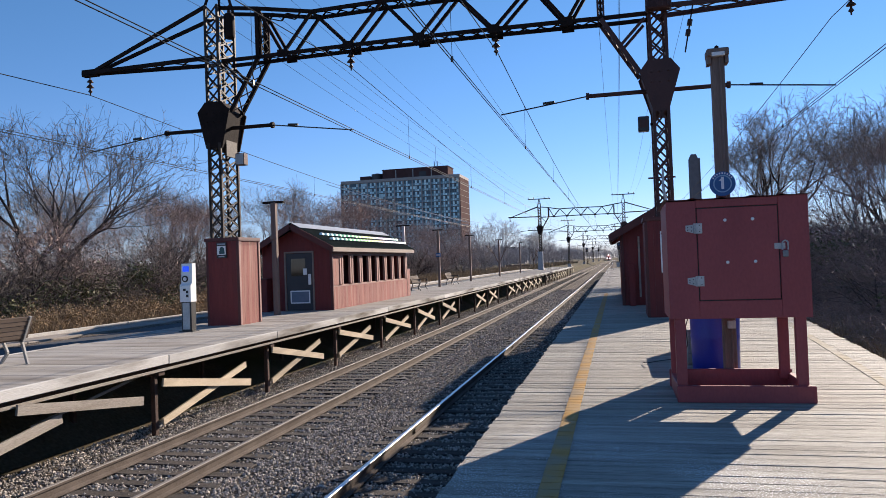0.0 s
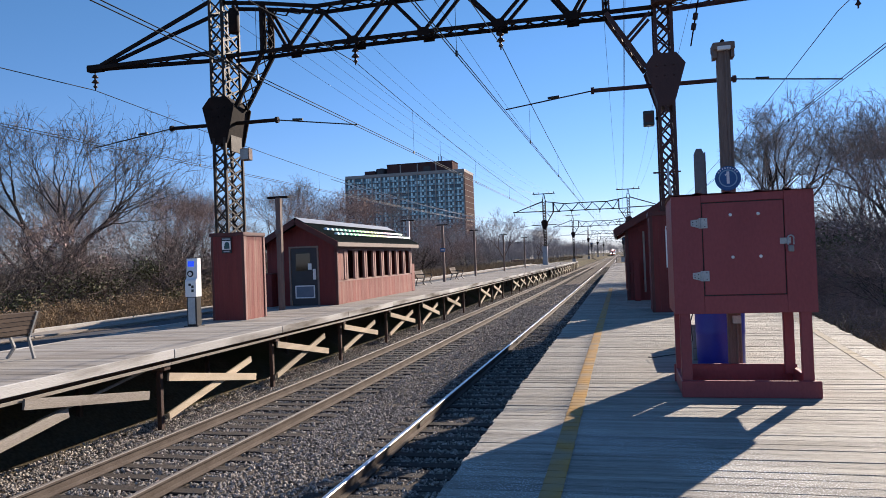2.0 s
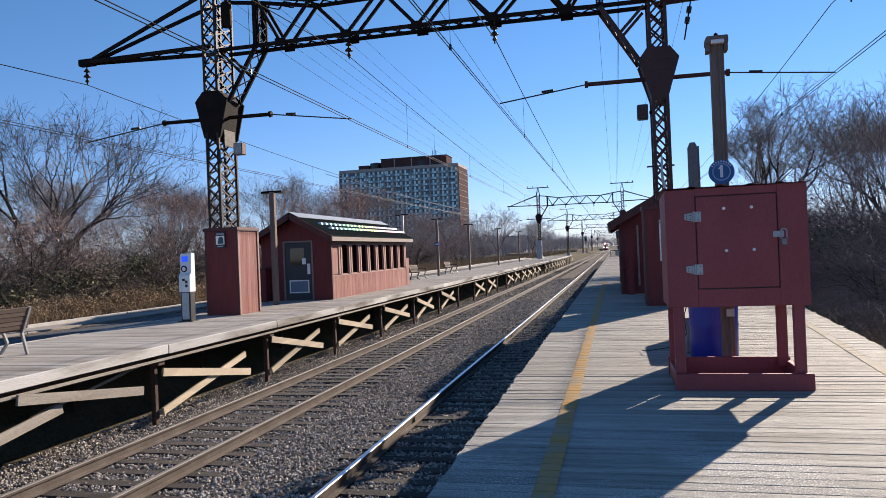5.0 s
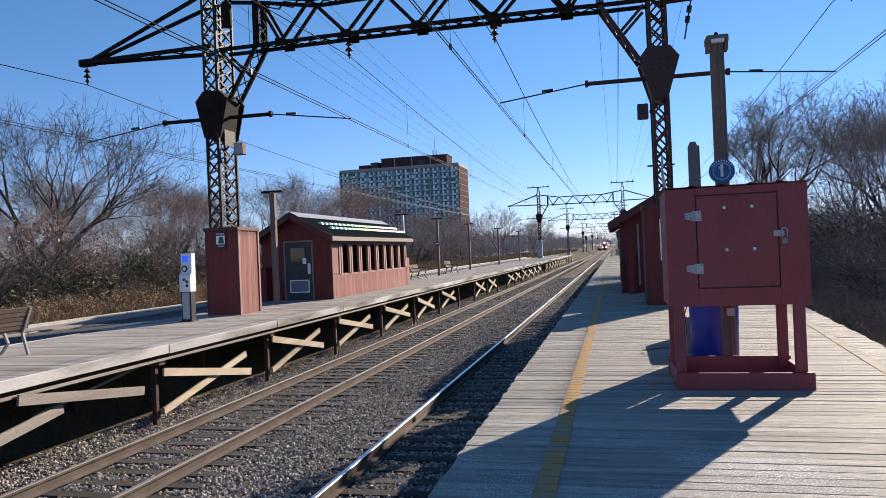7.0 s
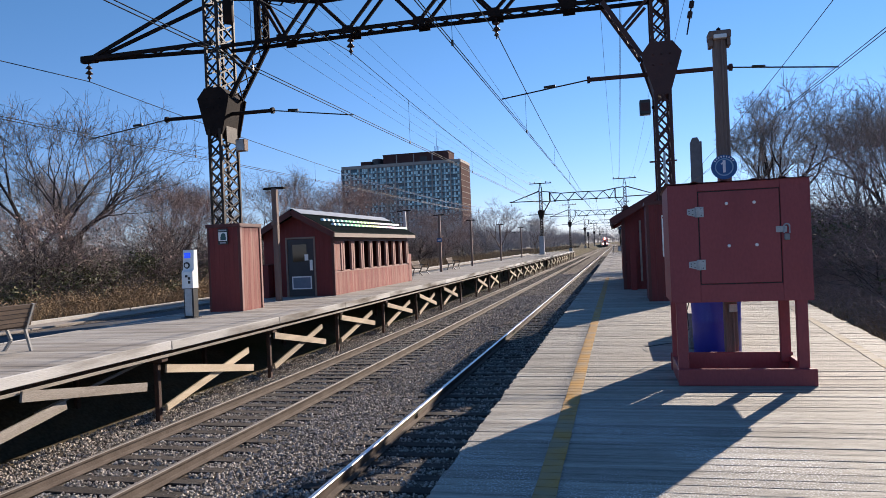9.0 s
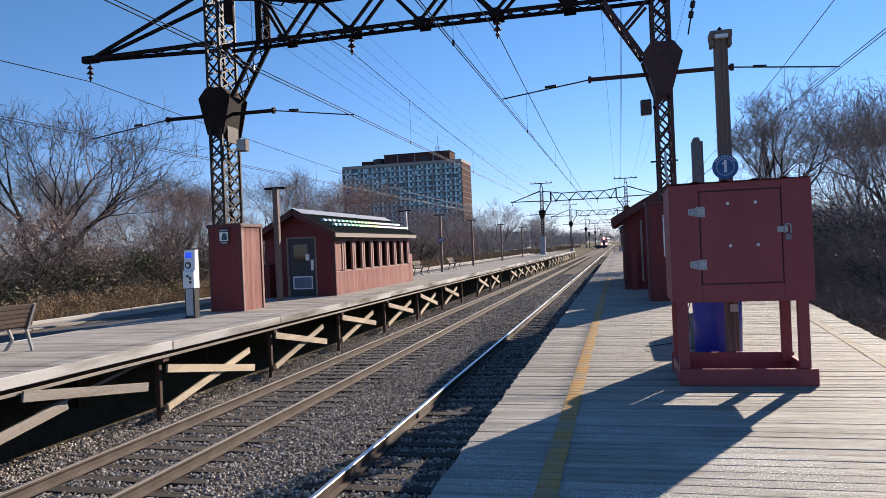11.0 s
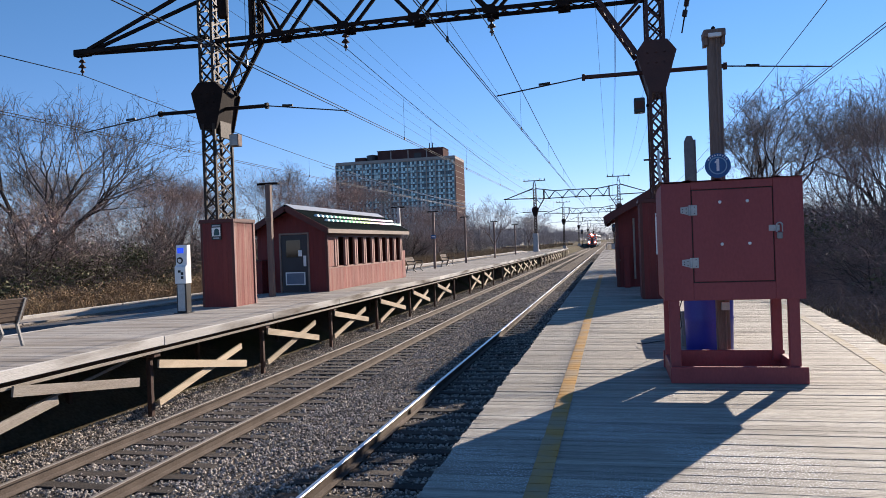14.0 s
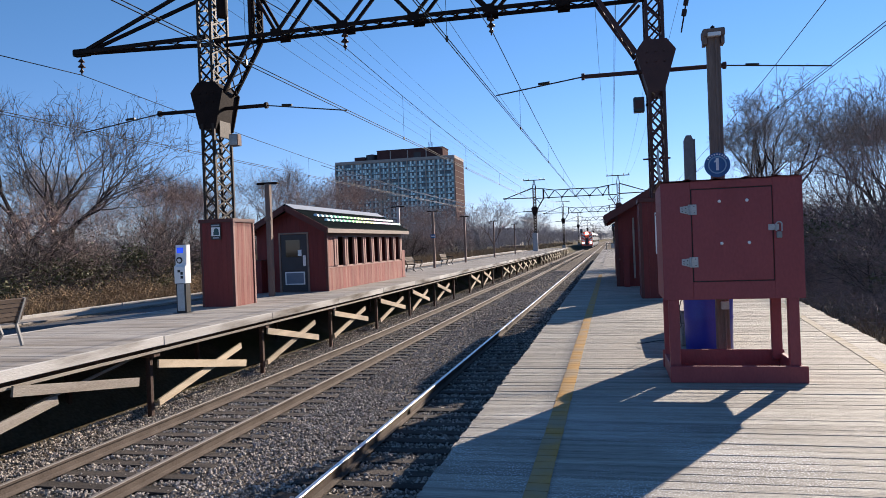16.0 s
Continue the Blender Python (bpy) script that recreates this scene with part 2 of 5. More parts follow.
M_CASTMETAL = surf("dull_cast_metal", (0.26, 0.26, 0.26), (0.36, 0.36, 0.35), 0.7, 8, 0.05)
M_GREY = surf("pale_grey_cabinet", (0.34, 0.37, 0.41), (0.44, 0.47, 0.51), 0.5, 3, 0.05)
# asphalt with the blue shade lying on it painted into the colour
M_ASPH = surf("blue_grey_asphalt", (0.045, 0.05, 0.06), (0.075, 0.08, 0.09), 0.8, 2, 0.3)
M_CONC = surf("pale_concrete", (0.42, 0.40, 0.37), (0.58, 0.56, 0.52), 0.85, 2, 0.3, dirt=(0.3, 0.28, 0.25))
M_BRICK = surf("tower_brick", (0.085, 0.046, 0.045), (0.125, 0.070, 0.066), 0.95, 0.3, 0.1, spec=0.05)
M_BCONC = surf("tower_concrete", (0.38, 0.35, 0.33), (0.48, 0.45, 0.42), 0.85, 0.2, 0.1)
M_BPANEL = surf("teal_spandrel", (0.13, 0.27, 0.31), (0.18, 0.34, 0.38), 0.3, 0.5, 0)
M_BBLIND = surf("pale_reflective_pane", (0.48, 0.66, 0.69), (0.60, 0.76, 0.78), 0.4, 0.5, 0, metal=0.1, vary=0.25)
# distance haze painted in: far twigs get this pale colour
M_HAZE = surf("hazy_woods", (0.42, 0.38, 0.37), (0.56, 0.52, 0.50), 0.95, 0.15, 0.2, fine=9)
M_CHIM = surf("grey_chimney", (0.17, 0.16, 0.175), (0.225, 0.215, 0.23), 0.95, 0.5, 0.1, spec=0.1)
M_TRAINR = surf("train_red", (0.80, 0.10, 0.045), (0.88, 0.13, 0.06), 0.4, 2, 0, local=True)
M_TRAINS = surf("train_stainless", (0.20, 0.21, 0.22), (0.30, 0.31, 0.32), 0.6, 2, 0.05, metal=0.3, local=True)
M_TRAINW = surf("train_white", (0.62, 0.6, 0.58), (0.72, 0.7, 0.68), 0.4, 2, 0, local=True)
M_LAMP = surf("headlight", (1, 0.85, 0.78), (1, 0.86, 0.8), 0.3, 2, 0, emit=16, local=True)
M_TEAL = surf("teal_notice", (0.015, 0.07, 0.08), (0.03, 0.11, 0.11), 0.5, 8, 0)


def glass(name, tint=(0.03, 0.035, 0.04), rough=0.05):
    m = bpy.data.materials.new(name)
    m.use_nodes = True
    p = m.node_tree.nodes["Principled BSDF"]
    p.inputs["Base Color"].default_value, p.inputs["Roughness"].default_value = (*tint, 1), rough
    return m


M_GLASS = glass("dark_window_glass", (0.010, 0.009, 0.008))
M_BGLASS = glass("tower_window_glass", (0.018, 0.045, 0.065), 0.12)

# ---- mesh helpers ----


class Shape:
    """Collects boxes, beams, tubes and prisms into one mesh."""

    def __init__(self):
        self.v, self.f = [], []

    def add(self, verts, faces):
        k = len(self.v)
        self.v += [tuple(p) for p in verts]
        self.f += [tuple(i + k for i in f) for f in faces]
        return self

    def box(self, x0, x1, y0, y1, z0, z1, ch=0.0):
        if ch <= 0:
            return self.add([(x, y, z) for x in (x0, x1) for y in (y0, y1) for z in (z0, z1)],
                            [(0, 1, 3, 2), (4, 6, 7, 5), (0, 4, 5, 1), (2, 3, 7, 6), (0, 2, 6, 4), (1, 5, 7, 3)])
        bm = bmesh.new()
        bmesh.ops.create_cube(bm, size=1.0)
        for v in bm.verts:
            v.co = Vector((x0 + (v.co.x + 0.5) * (x1 - x0), y0 + (v.co.y + 0.5) * (y1 - y0), z0 + (v.co.z + 0.5) * (z1 - z0)))
        bmesh.ops.bevel(bm, geom=list(bm.edges), offset=ch, segments=1, affect="EDGES")
        bm.verts.index_update()
        self.add([v.co[:] for v in bm.verts], [[v.index for v in f.verts] for f in bm.faces])
        bm.free()
        return self

    def beam(self, p, q, w, h, up=(0, 0, 1)):
        p, q = Vector(p), Vector(q)
        d = (q - p).normalized()
        s = d.cross(Vector(up))
        if s.length < 1e-4:
            s = d.cross(Vector((0, 1, 0)))
        s.normalize()
        u = s.cross(d)
        s, u = s * w / 2, u * h / 2
        vs = [e + a * s + b * u for e in (p, q) for a in (-1, 1) for b in (-1, 1)]
        return self.add(vs, [(0, 1, 3, 2), (4, 6, 7, 5), (0, 4, 5, 1), (2, 3, 7, 6), (0, 2, 6, 4), (1, 5, 7, 3)])

    def tube(self, p, q, r0, r1=None, n=12, caps=True):
        p, q = Vector(p), Vector(q)
        r1 = r0 if r1 is None else r1
        d = (q - p).normalized()
        s = d.cross(Vector((0, 0, 1)))
        if s.length < 1e-4:
            s = Vector((1, 0, 0))
        s.normalize()
        u = s.cross(d)
        vs = []
        for e, r in ((p, r0), (q, r1)):
            vs += [e + (s * math.cos(2 * math.pi * i / n) + u * math.sin(2 * math.pi * i / n)) * r for i in range(n)]
        fs = [(i, (i + 1) % n, n + (i + 1) % n, n + i) for i in range(n)]
        if caps:
            fs += [tuple(range(n - 1, -1, -1)), tuple(range(n, 2 * n))]
        return self.add(vs, fs)

    def strand(self, pts, r, n=4):
        """One unbroken wire through the points."""
        pts = [Vector(p) for p in pts]
        vs = []
        for k, p in enumerate(pts):
            d = (pts[min(k + 1, len(pts) - 1)] - pts[max(k - 1, 0)]).normalized()
            s = d.cross(Vector((0, 0, 1)))
            s = s.normalized() if s.length > 1e-4 else Vector((1, 0, 0))
            u = s.cross(d)
            vs += [p + (s * math.cos(2 * math.pi * i / n) + u * math.sin(2 * math.pi * i / n)) * r for i in range(n)]
        fs = [(k * n + i, k * n + (i + 1) % n, (k + 1) * n + (i + 1) % n, (k + 1) * n + i) for k in range(len(pts) - 1) for i in range(n)]
        return self.add(vs, fs + [tuple(range(n - 1, -1, -1)), tuple(range(len(vs) - n, len(vs)))])

    def prism(self, pts, axis, a, b):
        """Extrude a polygon of (u, v) points along axis from a to b."""
        n = len(pts)
        put = {"x": lambda u, v, w: (w, u, v), "y": lambda u, v, w: (u, w, v), "z": lambda u, v, w: (u, v, w)}[axis]
        vs = [put(u, v, w) for w in (a, b) for u, v in pts]
        fs = [(i, (i + 1) % n, n + (i + 1) % n, n + i) for i in range(n)] + [tuple(range(n - 1, -1, -1)), tuple(range(n, 2 * n))]
        return self.add(vs, fs)

    def lathe(self, prof, n=16, at=(0, 0, 0)):
        vs = [(at[0] + r * math.cos(2 * math.pi * i / n), at[1] + r * math.sin(2 * math.pi * i / n), at[2] + z) for r, z in prof for i in range(n)]
        fs = [(k * n + i, k * n + (i + 1) % n, (k + 1) * n + (i + 1) % n, (k + 1) * n + i) for k in range(len(prof) - 1) for i in range(n)]
        return self.add(vs, fs)

    def mesh(self, name, material, smooth=False):
        me = bpy.data.meshes.new(name)
        me.from_pydata(self.v, [], self.f)
        me.materials.append(material)
        bm = bmesh.new()
        bm.from_mesh(me)
        if len(bm.faces) < 60000:
            bmesh.ops.recalc_face_normals(bm, faces=bm.faces)
        bm.to_mesh(me)
        bm.free()
        if smooth:
            me.polygons.foreach_set("use_smooth", [True] * len(me.polygons))
        return me


def thing(name, at, label, category, group="", kind="", rz=0.0):
    ob = new(name)
    ob.matrix_basis = pose(*at, 0, 0, rz)
    return tagged(ob, label, category, group, kind)


def part(name, shape, material, parent, label="", smooth=False):
    """One mesh object under a thing or a part; shape may be a Shape or a mesh to share."""
    me = shape.mesh(name, material, smooth) if isinstance(shape, Shape) else shape
    ob = new(name, me)
    ob.parent = parent
    return tagged(ob, label)


def solo(name, shape, material, label="", category="", group="", kind="", smooth=False):
    ob = new(name, shape.mesh(name, material, smooth) if isinstance(shape, Shape) else shape)
    return tagged(ob, label, category, group, kind)


def lettering(text, size, material, parent, at, name="lettering"):
    """Raised characters facing -y."""
    cu = bpy.data.curves.new(name, "FONT")
    cu.body, cu.size, cu.extrude, cu.align_x, cu.align_y = text, size, 0.003, "CENTER", "CENTER"
    cu.offset = size * 0.03
    tmp = new(name + "_source", cu)
    me = bpy.data.meshes.new_from_object(tmp)
    bpy.data.objects.remove(tmp)
    me.materials.clear()
    me.materials.append(material)
    ob = new(name, me)
    ob.parent = parent
    ob.matrix_basis = pose(*at, 90, 0, 0)
    return ob

# ---- ground and track bed ----
RAIL = -1.27
NEAR_C, FAR_C = -2.77, -6.72
EDGE_R, EDGE_L = -1.20, -8.12


def strip(profile, ys, wobble=0.0, seed=0):
    """A long sheet: (x, z) profile swept along y."""
    rng = random.Random(seed)
    s = Shape()
    n = len(profile)
    s.v = [(x, y, z + rng.uniform(-wobble, wobble)) for y in ys for x, z in profile]
    s.f = [(j * n + i, j * n + i + 1, (j + 1) * n + i + 1, (j + 1) * n + i) for j in range(len(ys) - 1) for i in range(n - 1)]
    return s


GROUND = [(-4000, -0.35), (-400, -0.35), (-60, -0.35), (-20, -0.35), (-13.6, -0.32), (-11.9, -0.34), (-11.0, -0.6), (-9.6, -1.56), (-7, -1.58), (-2, -1.58), (1.5, -1.56),
          (3.2, -0.6), (4.2, -0.42), (6, -0.35), (20, -0.35), (400, -0.35), (4000, -0.35)]
solo("ground", strip(GROUND, [-400, -60, -10, 0, 10, 20, 40, 80, 160, 400, 1000, 4500]), M_EARTH, "dry brown late autumn earth beside the railway", "ground", kind="structure")
ys = [-60, -40, -25] + [-12 + 0.4 * i for i in range(150)] + [48 + 4 * i for i in range(40)] + [250, 400, 600, 900]
BED = [(-9.5, -1.62), (-9.0, -1.53), (-8.5, -1.50)] + [(-8.2 + 0.3 * i, -1.475) for i in range(24)] + [(-0.9, -1.5), (-0.2, -1.6)]
solo("ballast_bed", strip(BED, ys, 0.018, 3), M_BALLAST, "grey crushed stone ballast under the tracks", "ballast", kind="structure")


def ballast_stones():
    rng = np.random.default_rng(5)
    base = np.array([(1, 0, 0), (0, 1, 0), (-1, 0, 0), (0, -1, 0), (0, 0, 0.8), (0, 0, -0.8)], float)
    tri = np.array([(0, 1, 4), (1, 2, 4), (2, 3, 4), (3, 0, 4), (1, 0, 5), (2, 1, 5), (3, 2, 5), (0, 3, 5)])
    pts = []
    for y0, y1, per in ((6.0, 14, 520), (14, 24, 320), (24, 42, 130), (42, 70, 40)):
        n = int((y1 - y0) * 7.7 * per)
        pts.append(np.c_[rng.uniform(-9.1, -1.4, n), rng.uniform(y0, y1, n)])
    p = np.concatenate(pts)
    keep = np.ones(len(p), bool)
    for c in (NEAR_C, FAR_C):
        on_tie = (np.abs(p[:, 0] - c) < 1.3) & (np.abs((p[:, 1] + 0.25) % 0.5 - 0.25) < 0.12) & (rng.random(len(p)) < (0.78 if c == NEAR_C else 0.92))
        on_rail = np.abs(np.abs(p[:, 0] - c) - 0.753) < 0.09
        keep &= ~(on_tie | on_rail)
    p = p[keep]
    n = len(p)
    size = rng.uniform(0.015, 0.033, n) * (1 + 0.5 * (p[:, 1] > 24))
    shape = base[None] * rng.uniform(0.65, 1.25, (n, 6, 1)) * size[:, None, None]
    a = rng.uniform(0, 6.3, n)
    c, s = np.cos(a)[:, None], np.sin(a)[:, None]
    tilt = rng.uniform(-0.6, 0.6, (n, 1))
    x, y, z = shape[..., 0], shape[..., 1], shape[..., 2]
    x, z = x + z * tilt, z - x * tilt
    v = np.stack([x * c - y * s + p[:, :1], x * s + y * c + p[:, 1:], z - 1.462 + rng.uniform(-0.012, 0.016, (n, 1))], -1).reshape(-1, 3)
    me = bpy.data.meshes.new("ballast_stones")
    me.from_pydata(v.tolist(), [], (tri[None] + 6 * np.arange(n)[:, None, None]).reshape(-1, 3).tolist())
    me.materials.append(M_STONE)
    solo("ballast_stones", me, M_STONE, "loose angular grey ballast stones between the ties", "gravel", kind="stuff")


ballast_stones()


def railway_track(c, label, head):
    t = thing("railway_track", (c, 0, 0), label, "railway track", "parallel tracks", kind="structure")
    for s in (-1, 1):
        x = s * 0.753
        rail = part("rail", Shape().prism([(x - 0.07, RAIL - 0.17), (x + 0.07, RAIL - 0.17), (x + 0.07, RAIL - 0.155), (x + 0.012, RAIL - 0.13), (x + 0.012, RAIL - 0.045),
                                           (x + 0.036, RAIL - 0.035), (x + 0.036, RAIL - 0.006), (x - 0.036, RAIL - 0.006), (x - 0.036, RAIL - 0.035), (x - 0.012, RAIL - 0.045),
                                           (x - 0.012, RAIL - 0.13), (x - 0.07, RAIL - 0.155)], "y", -60, 800), M_RAILSIDE, t)
        part("rail_head", Shape().prism([(x - 0.034, RAIL - 0.008), (x + 0.034, RAIL - 0.008), (x + 0.028, RAIL), (x - 0.028, RAIL)], "y", -60, 800), head, rail, "worn running surface")
        for y in (12.3, 24.2) if c == NEAR_C else ():
            for s2 in (-1, 1):
                part("joint_bar", Shape().box(x + s2 * 0.03, x + s2 * 0.05, y - 0.35, y + 0.35, RAIL - 0.12, RAIL - 0.04, 0.006), M_RAILSIDE, rail)
    return t


track_near = railway_track(NEAR_C, "steel railway track half in the shade of the platform", M_RAILTOP)
track_far = railway_track(FAR_C, "steel railway track on dark timber ties", M_RAILDULL)

# ---- platforms ----
POST_Y = [2.93 + 4.37 * i for i in range(32)]


def platform_left():
    t = thing("platform_left", (0, 0, 0), "raised grey timber platform on braced posts", "platform", kind="structure")
    rng = random.Random(4)
    s = Shape()
    wide, slim = (Shape().box(b, EDGE_L, 0, 0.1425, -0.045, 0.0).mesh("deck_board", M_DECK_FAR) for b in (-12.75, -11.8))
    for i in range(1216):
        y = -38.25 + i * 0.145
        back = -12.75 if 20.6 < y < 36.5 else -11.8
        dz, e = rng.uniform(-0.002, 0.002), rng.uniform(-0.012, 0.012)
        if 4.0 < y < 47.5:
            part("deck_board", wide if back < -12 else slim, None, t).location = (e, y, dz)
        else:
            s.box(back, EDGE_L + e, y, y + 0.1435, -0.045 + dz, dz)
    tagged(part("deck_boards", s, M_DECK_FAR, t), kind="stuff")
    for i in range(32):
        y0, y1 = POST_Y[i] - 4.3, POST_Y[i]
        dz = rng.uniform(-0.012, 0.012)
        part("edge_board", Shape().box(EDGE_L, EDGE_L + 0.06, y0 + 0.01, y1 + 0.06, -0.155 + dz, 0.012 + dz, 0.008), M_FASCIA, t, "pale weathered edge board")
        part("stringer", Shape().box(EDGE_L - 0.42, EDGE_L - 0.31, y0, y1 + 0.07, -0.34, -0.05), M_CREO, t)
        part("ledger", Shape().box(EDGE_L - 0.05, EDGE_L - 0.01, y0, y1 + 0.07, -0.275, -0.225, 0.004), M_OLDWOOD, t)
        part("back_board", Shape().box(-11.86, -11.80, y0, y1 + 0.06, -0.2, 0.014), M_FASCIA, t)
        for x in (EDGE_L - 0.22, -10.1):
            part("post", Shape().box(x - 0.045, x + 0.045, y1 - 0.05, y1 + 0.05, -1.75, -0.05, 0.01), M_CREO, t)
        part("cap_beam", Shape().box(-11.6, EDGE_L - 0.05, y1 - 0.1, y1 + 0.1, -0.36, -0.05, 0.01), M_CREO, t)
        a, b = y1 + 0.02 + rng.uniform(-0.1, 0.1), y1 + 4.0 + rng.uniform(-0.5, 0.1)
        wood = M_OLDWOOD if i in (0, 1, 8, 11) else M_NEWWOOD
        up, dn = rng.uniform(-0.05, 0.05), rng.uniform(-0.05, 0.05)
        if 6 < i < 13 and rng.random() < 0.5 or i > 16 and rng.random() < 0.3:
            continue
        if i == 1:
            part("brace", Shape().beam((EDGE_L + 0.03, 8.3, -0.30), (EDGE_L + 0.03, 11.0, -0.69), 0.04, 0.15), wood, t, "weathered grey cross brace")
            part("brace", Shape().beam((EDGE_L - 0.05, 6.9, -0.97), (EDGE_L - 0.05, 9.2, -0.60), 0.04, 0.15), wood, t, "weathered grey cross brace")
            part("brace", Shape().beam((EDGE_L - 0.6, 9.2, -0.75), (EDGE_L - 0.6, 12.0, -0.35), 0.03, 0.05), wood, t, "thin grey lath")
            continue
        part("brace", Shape().beam((EDGE_L - 0.07, a, -0.44 + up), (EDGE_L - 0.07, b - 0.7, -0.98 + dn), 0.04, 0.15), wood, t, "pale lumber cross brace")
        part("brace", Shape().beam((EDGE_L - 0.12, a + 0.05, -1.18 + dn), (EDGE_L - 0.12, b - 0.8, -0.56 + up), 0.04, 0.13), wood, t, "pale lumber cross brace")
    part("skirt", Shape().box(-11.2, -11.1, -4, 138, -1.6, -0.06), M_CREO, t, "dark timber wall under the deck")
    return t


PL = platform_left()


def deck_right(y):
    """Outer edge of the near platform, which narrows towards its near end."""
    return min(3.87, 3.43 + 0.078 * (max(y, -3.0) - 10.8))


def platform_right():
    t = thing("platform_right", (0, 0, 0), "sunlit weathered timber plank platform", "platform", kind="structure")
    rng = random.Random(8)
    s = Shape()
    n0 = int((100 - 41) / 0.145)
    for i in range(n0):
        y = 41.0 + i * 0.145
        dz = rng.uniform(-0.004, 0.004)
        s.box(EDGE_R, 3.87, y, y + 0.139, -0.045 + dz, dz)
    tagged(part("far_deck_boards", s, M_DECK_FAR, t), kind="stuff")
    b = Shape()
    for i in range(250):
        b.box(EDGE_R, deck_right(-3), -2.645 - i * 0.145, -2.506 - i * 0.145, -0.045, 0.0)
    tagged(part("rear_deck_boards", b, M_DECK_FAR, t), kind="stuff")
    part("edge_stringer", Shape().box(EDGE_R + 0.02, EDGE_R + 0.14, -38.7, 100, -0.34, -0.05), M_CREO, t)
    part("edge_stringer", Shape().box(3.68, 3.8, 16.5, 100, -0.34, -0.05), M_CREO, t)
    part("edge_stringer", Shape().beam((deck_right(-3) - 0.12, -3, -0.2), (3.74, 16.5, -0.2), 0.12, 0.28), M_CREO, t)
    for y in POST_Y[:23]:
        for x in (EDGE_R + 0.3, 1.3):
            part("post", Shape().box(x - 0.11, x + 0.11, y - 0.11, y + 0.11, -1.75, -0.05), M_CREO, t)
        part("cap_beam", Shape().box(EDGE_R + 0.1, deck_right(y) - 0.2, y - 0.1, y + 0.1, -0.34, -0.05), M_CREO, t)
    y = Shape()
    for i in range(230):
        y0 = -2.5 + i * 0.145
        y.box(-0.56 + rng.uniform(-0.003, 0.003), -0.42 + rng.uniform(-0.003, 0.003), y0 + 0.003, y0 + 0.139, 0.0035, 0.0065)
    tagged(part("yellow_line", y, M_YELLOW, t, "worn yellow painted safety line"), kind="stuff")
    y = Shape()
    for i in range(130):
        y0 = -2.5 + i * 0.145
        x = deck_right(y0) - 0.46 + rng.uniform(-0.004, 0.004)
        y.box(x - 0.06, x + 0.06, y0 + 0.003, y0 + 0.139, 0.0035, 0.0065)
    tagged(part("faded_line", y, M_YELLOWOLD, t, "almost worn away yellow line along the outer edge"), kind="stuff")
    return t


PR = platform_right()
w = thing("end_barrier", (0, 99.3, 0), "grey board barrier across the platform end", "barrier")
part("top_rail", Shape().box(-0.75, 3.7, -0.05, 0.05, 0.78, 0.9, 0.01), M_OLDWOOD, w)
part("panel", Shape().box(-0.1, 3.6, 0.05, 0.08, 0.12, 0.78), M_FASCIA, w, "pale board panel")
for x in (-0.7, 0.4, 1.5, 2.6, 3.65):
    part("post", Shape().box(x - 0.05, x + 0.05, -0.05, 0.05, 0, 0.78, 0.006), M_OLDWOOD, w)

# strip behind the far platform
solo("path", strip([(-13.75, -0.10), (-12.9, -0.10), (-11.86, -0.10)], [-40, 20, 60, 140]), M_ASPH, "asphalt strip behind the platform, blue shade in its dark colour", "path", kind="structure")
solo("gravel_strip", strip([(-14.25, -0.14), (-14.0, -0.09), (-13.7, -0.11)], [-5 + 0.35 * i for i in range(320)], 0.03, 9), M_BALLAST, "narrow pale gravel strip", "gravel", kind="structure")
kerb = thing("kerb", (0, 0, 0), "pale timber kerb edging with white painted top", "kerb", kind="structure")
for i in range(33):
    part("kerb_board", Shape().box(-15.15, -14.22, -40 + i * 5.0, -35.03 + i * 5.0, -0.4, -0.06, 0.01), M_OLDWOOD, kerb)
    part("white_edge", Shape().box(-15.24, -15.155, -40 + i * 5.0, -35.03 + i * 5.0, -0.4, 0.03, 0.01), M_CONC, kerb, "white edge strip")

# ---- gantry ----
YT = 18.85
TOWERS = (-10.95, 1.2)


def lattice(parent, material, x0, x1, y0, y1, z0, z1, step, leg=0.085, lace=0.045):
    for x in (x0, x1):
        for y in (y0, y1):
            part("corner_angle", Shape().beam((x, y, z0), (x, y, z1), leg, leg), material, parent)
    n = max(1, round((z1 - z0) / step))
    s = Shape()
    for k in range(n):
        a, b = z0 + (z1 - z0) * k / n, z0 + (z1 - z0) * (k + 1) / n
        for x in (x0, x1):
            s.beam((x, y0, a), (x, y1, b), 0.02, lace), s.beam((x, y1, a), (x, y0, b), 0.02, lace)
        for y in (y0, y1):
            s.beam((x0, y, a), (x1, y, b), lace, 0.02, (0, 1, 0)), s.beam((x1, y, a), (x0, y, b), lace, 0.02, (0, 1, 0))
    tagged(part("lacing", s, material, parent, "riveted crossed lacing bars"), kind="stuff")


def insulator(parent, x, z):
    prof = [(0.02, 0.0), (0.02, -0.09), (0.05, -0.10), (0.10, -0.17), (0.03, -0.18), (0.03, -0.24), (0.05, -0.25), (0.115, -0.33), (0.03, -0.34), (0.03, -0.40), (0.07, -0.46), (0.02, -0.5), (0.02, -0.56)]
    part("insulator", Shape().lathe(prof, 10, (x, 0, z)), M_INS, parent, "brown porcelain suspension insulator", True)


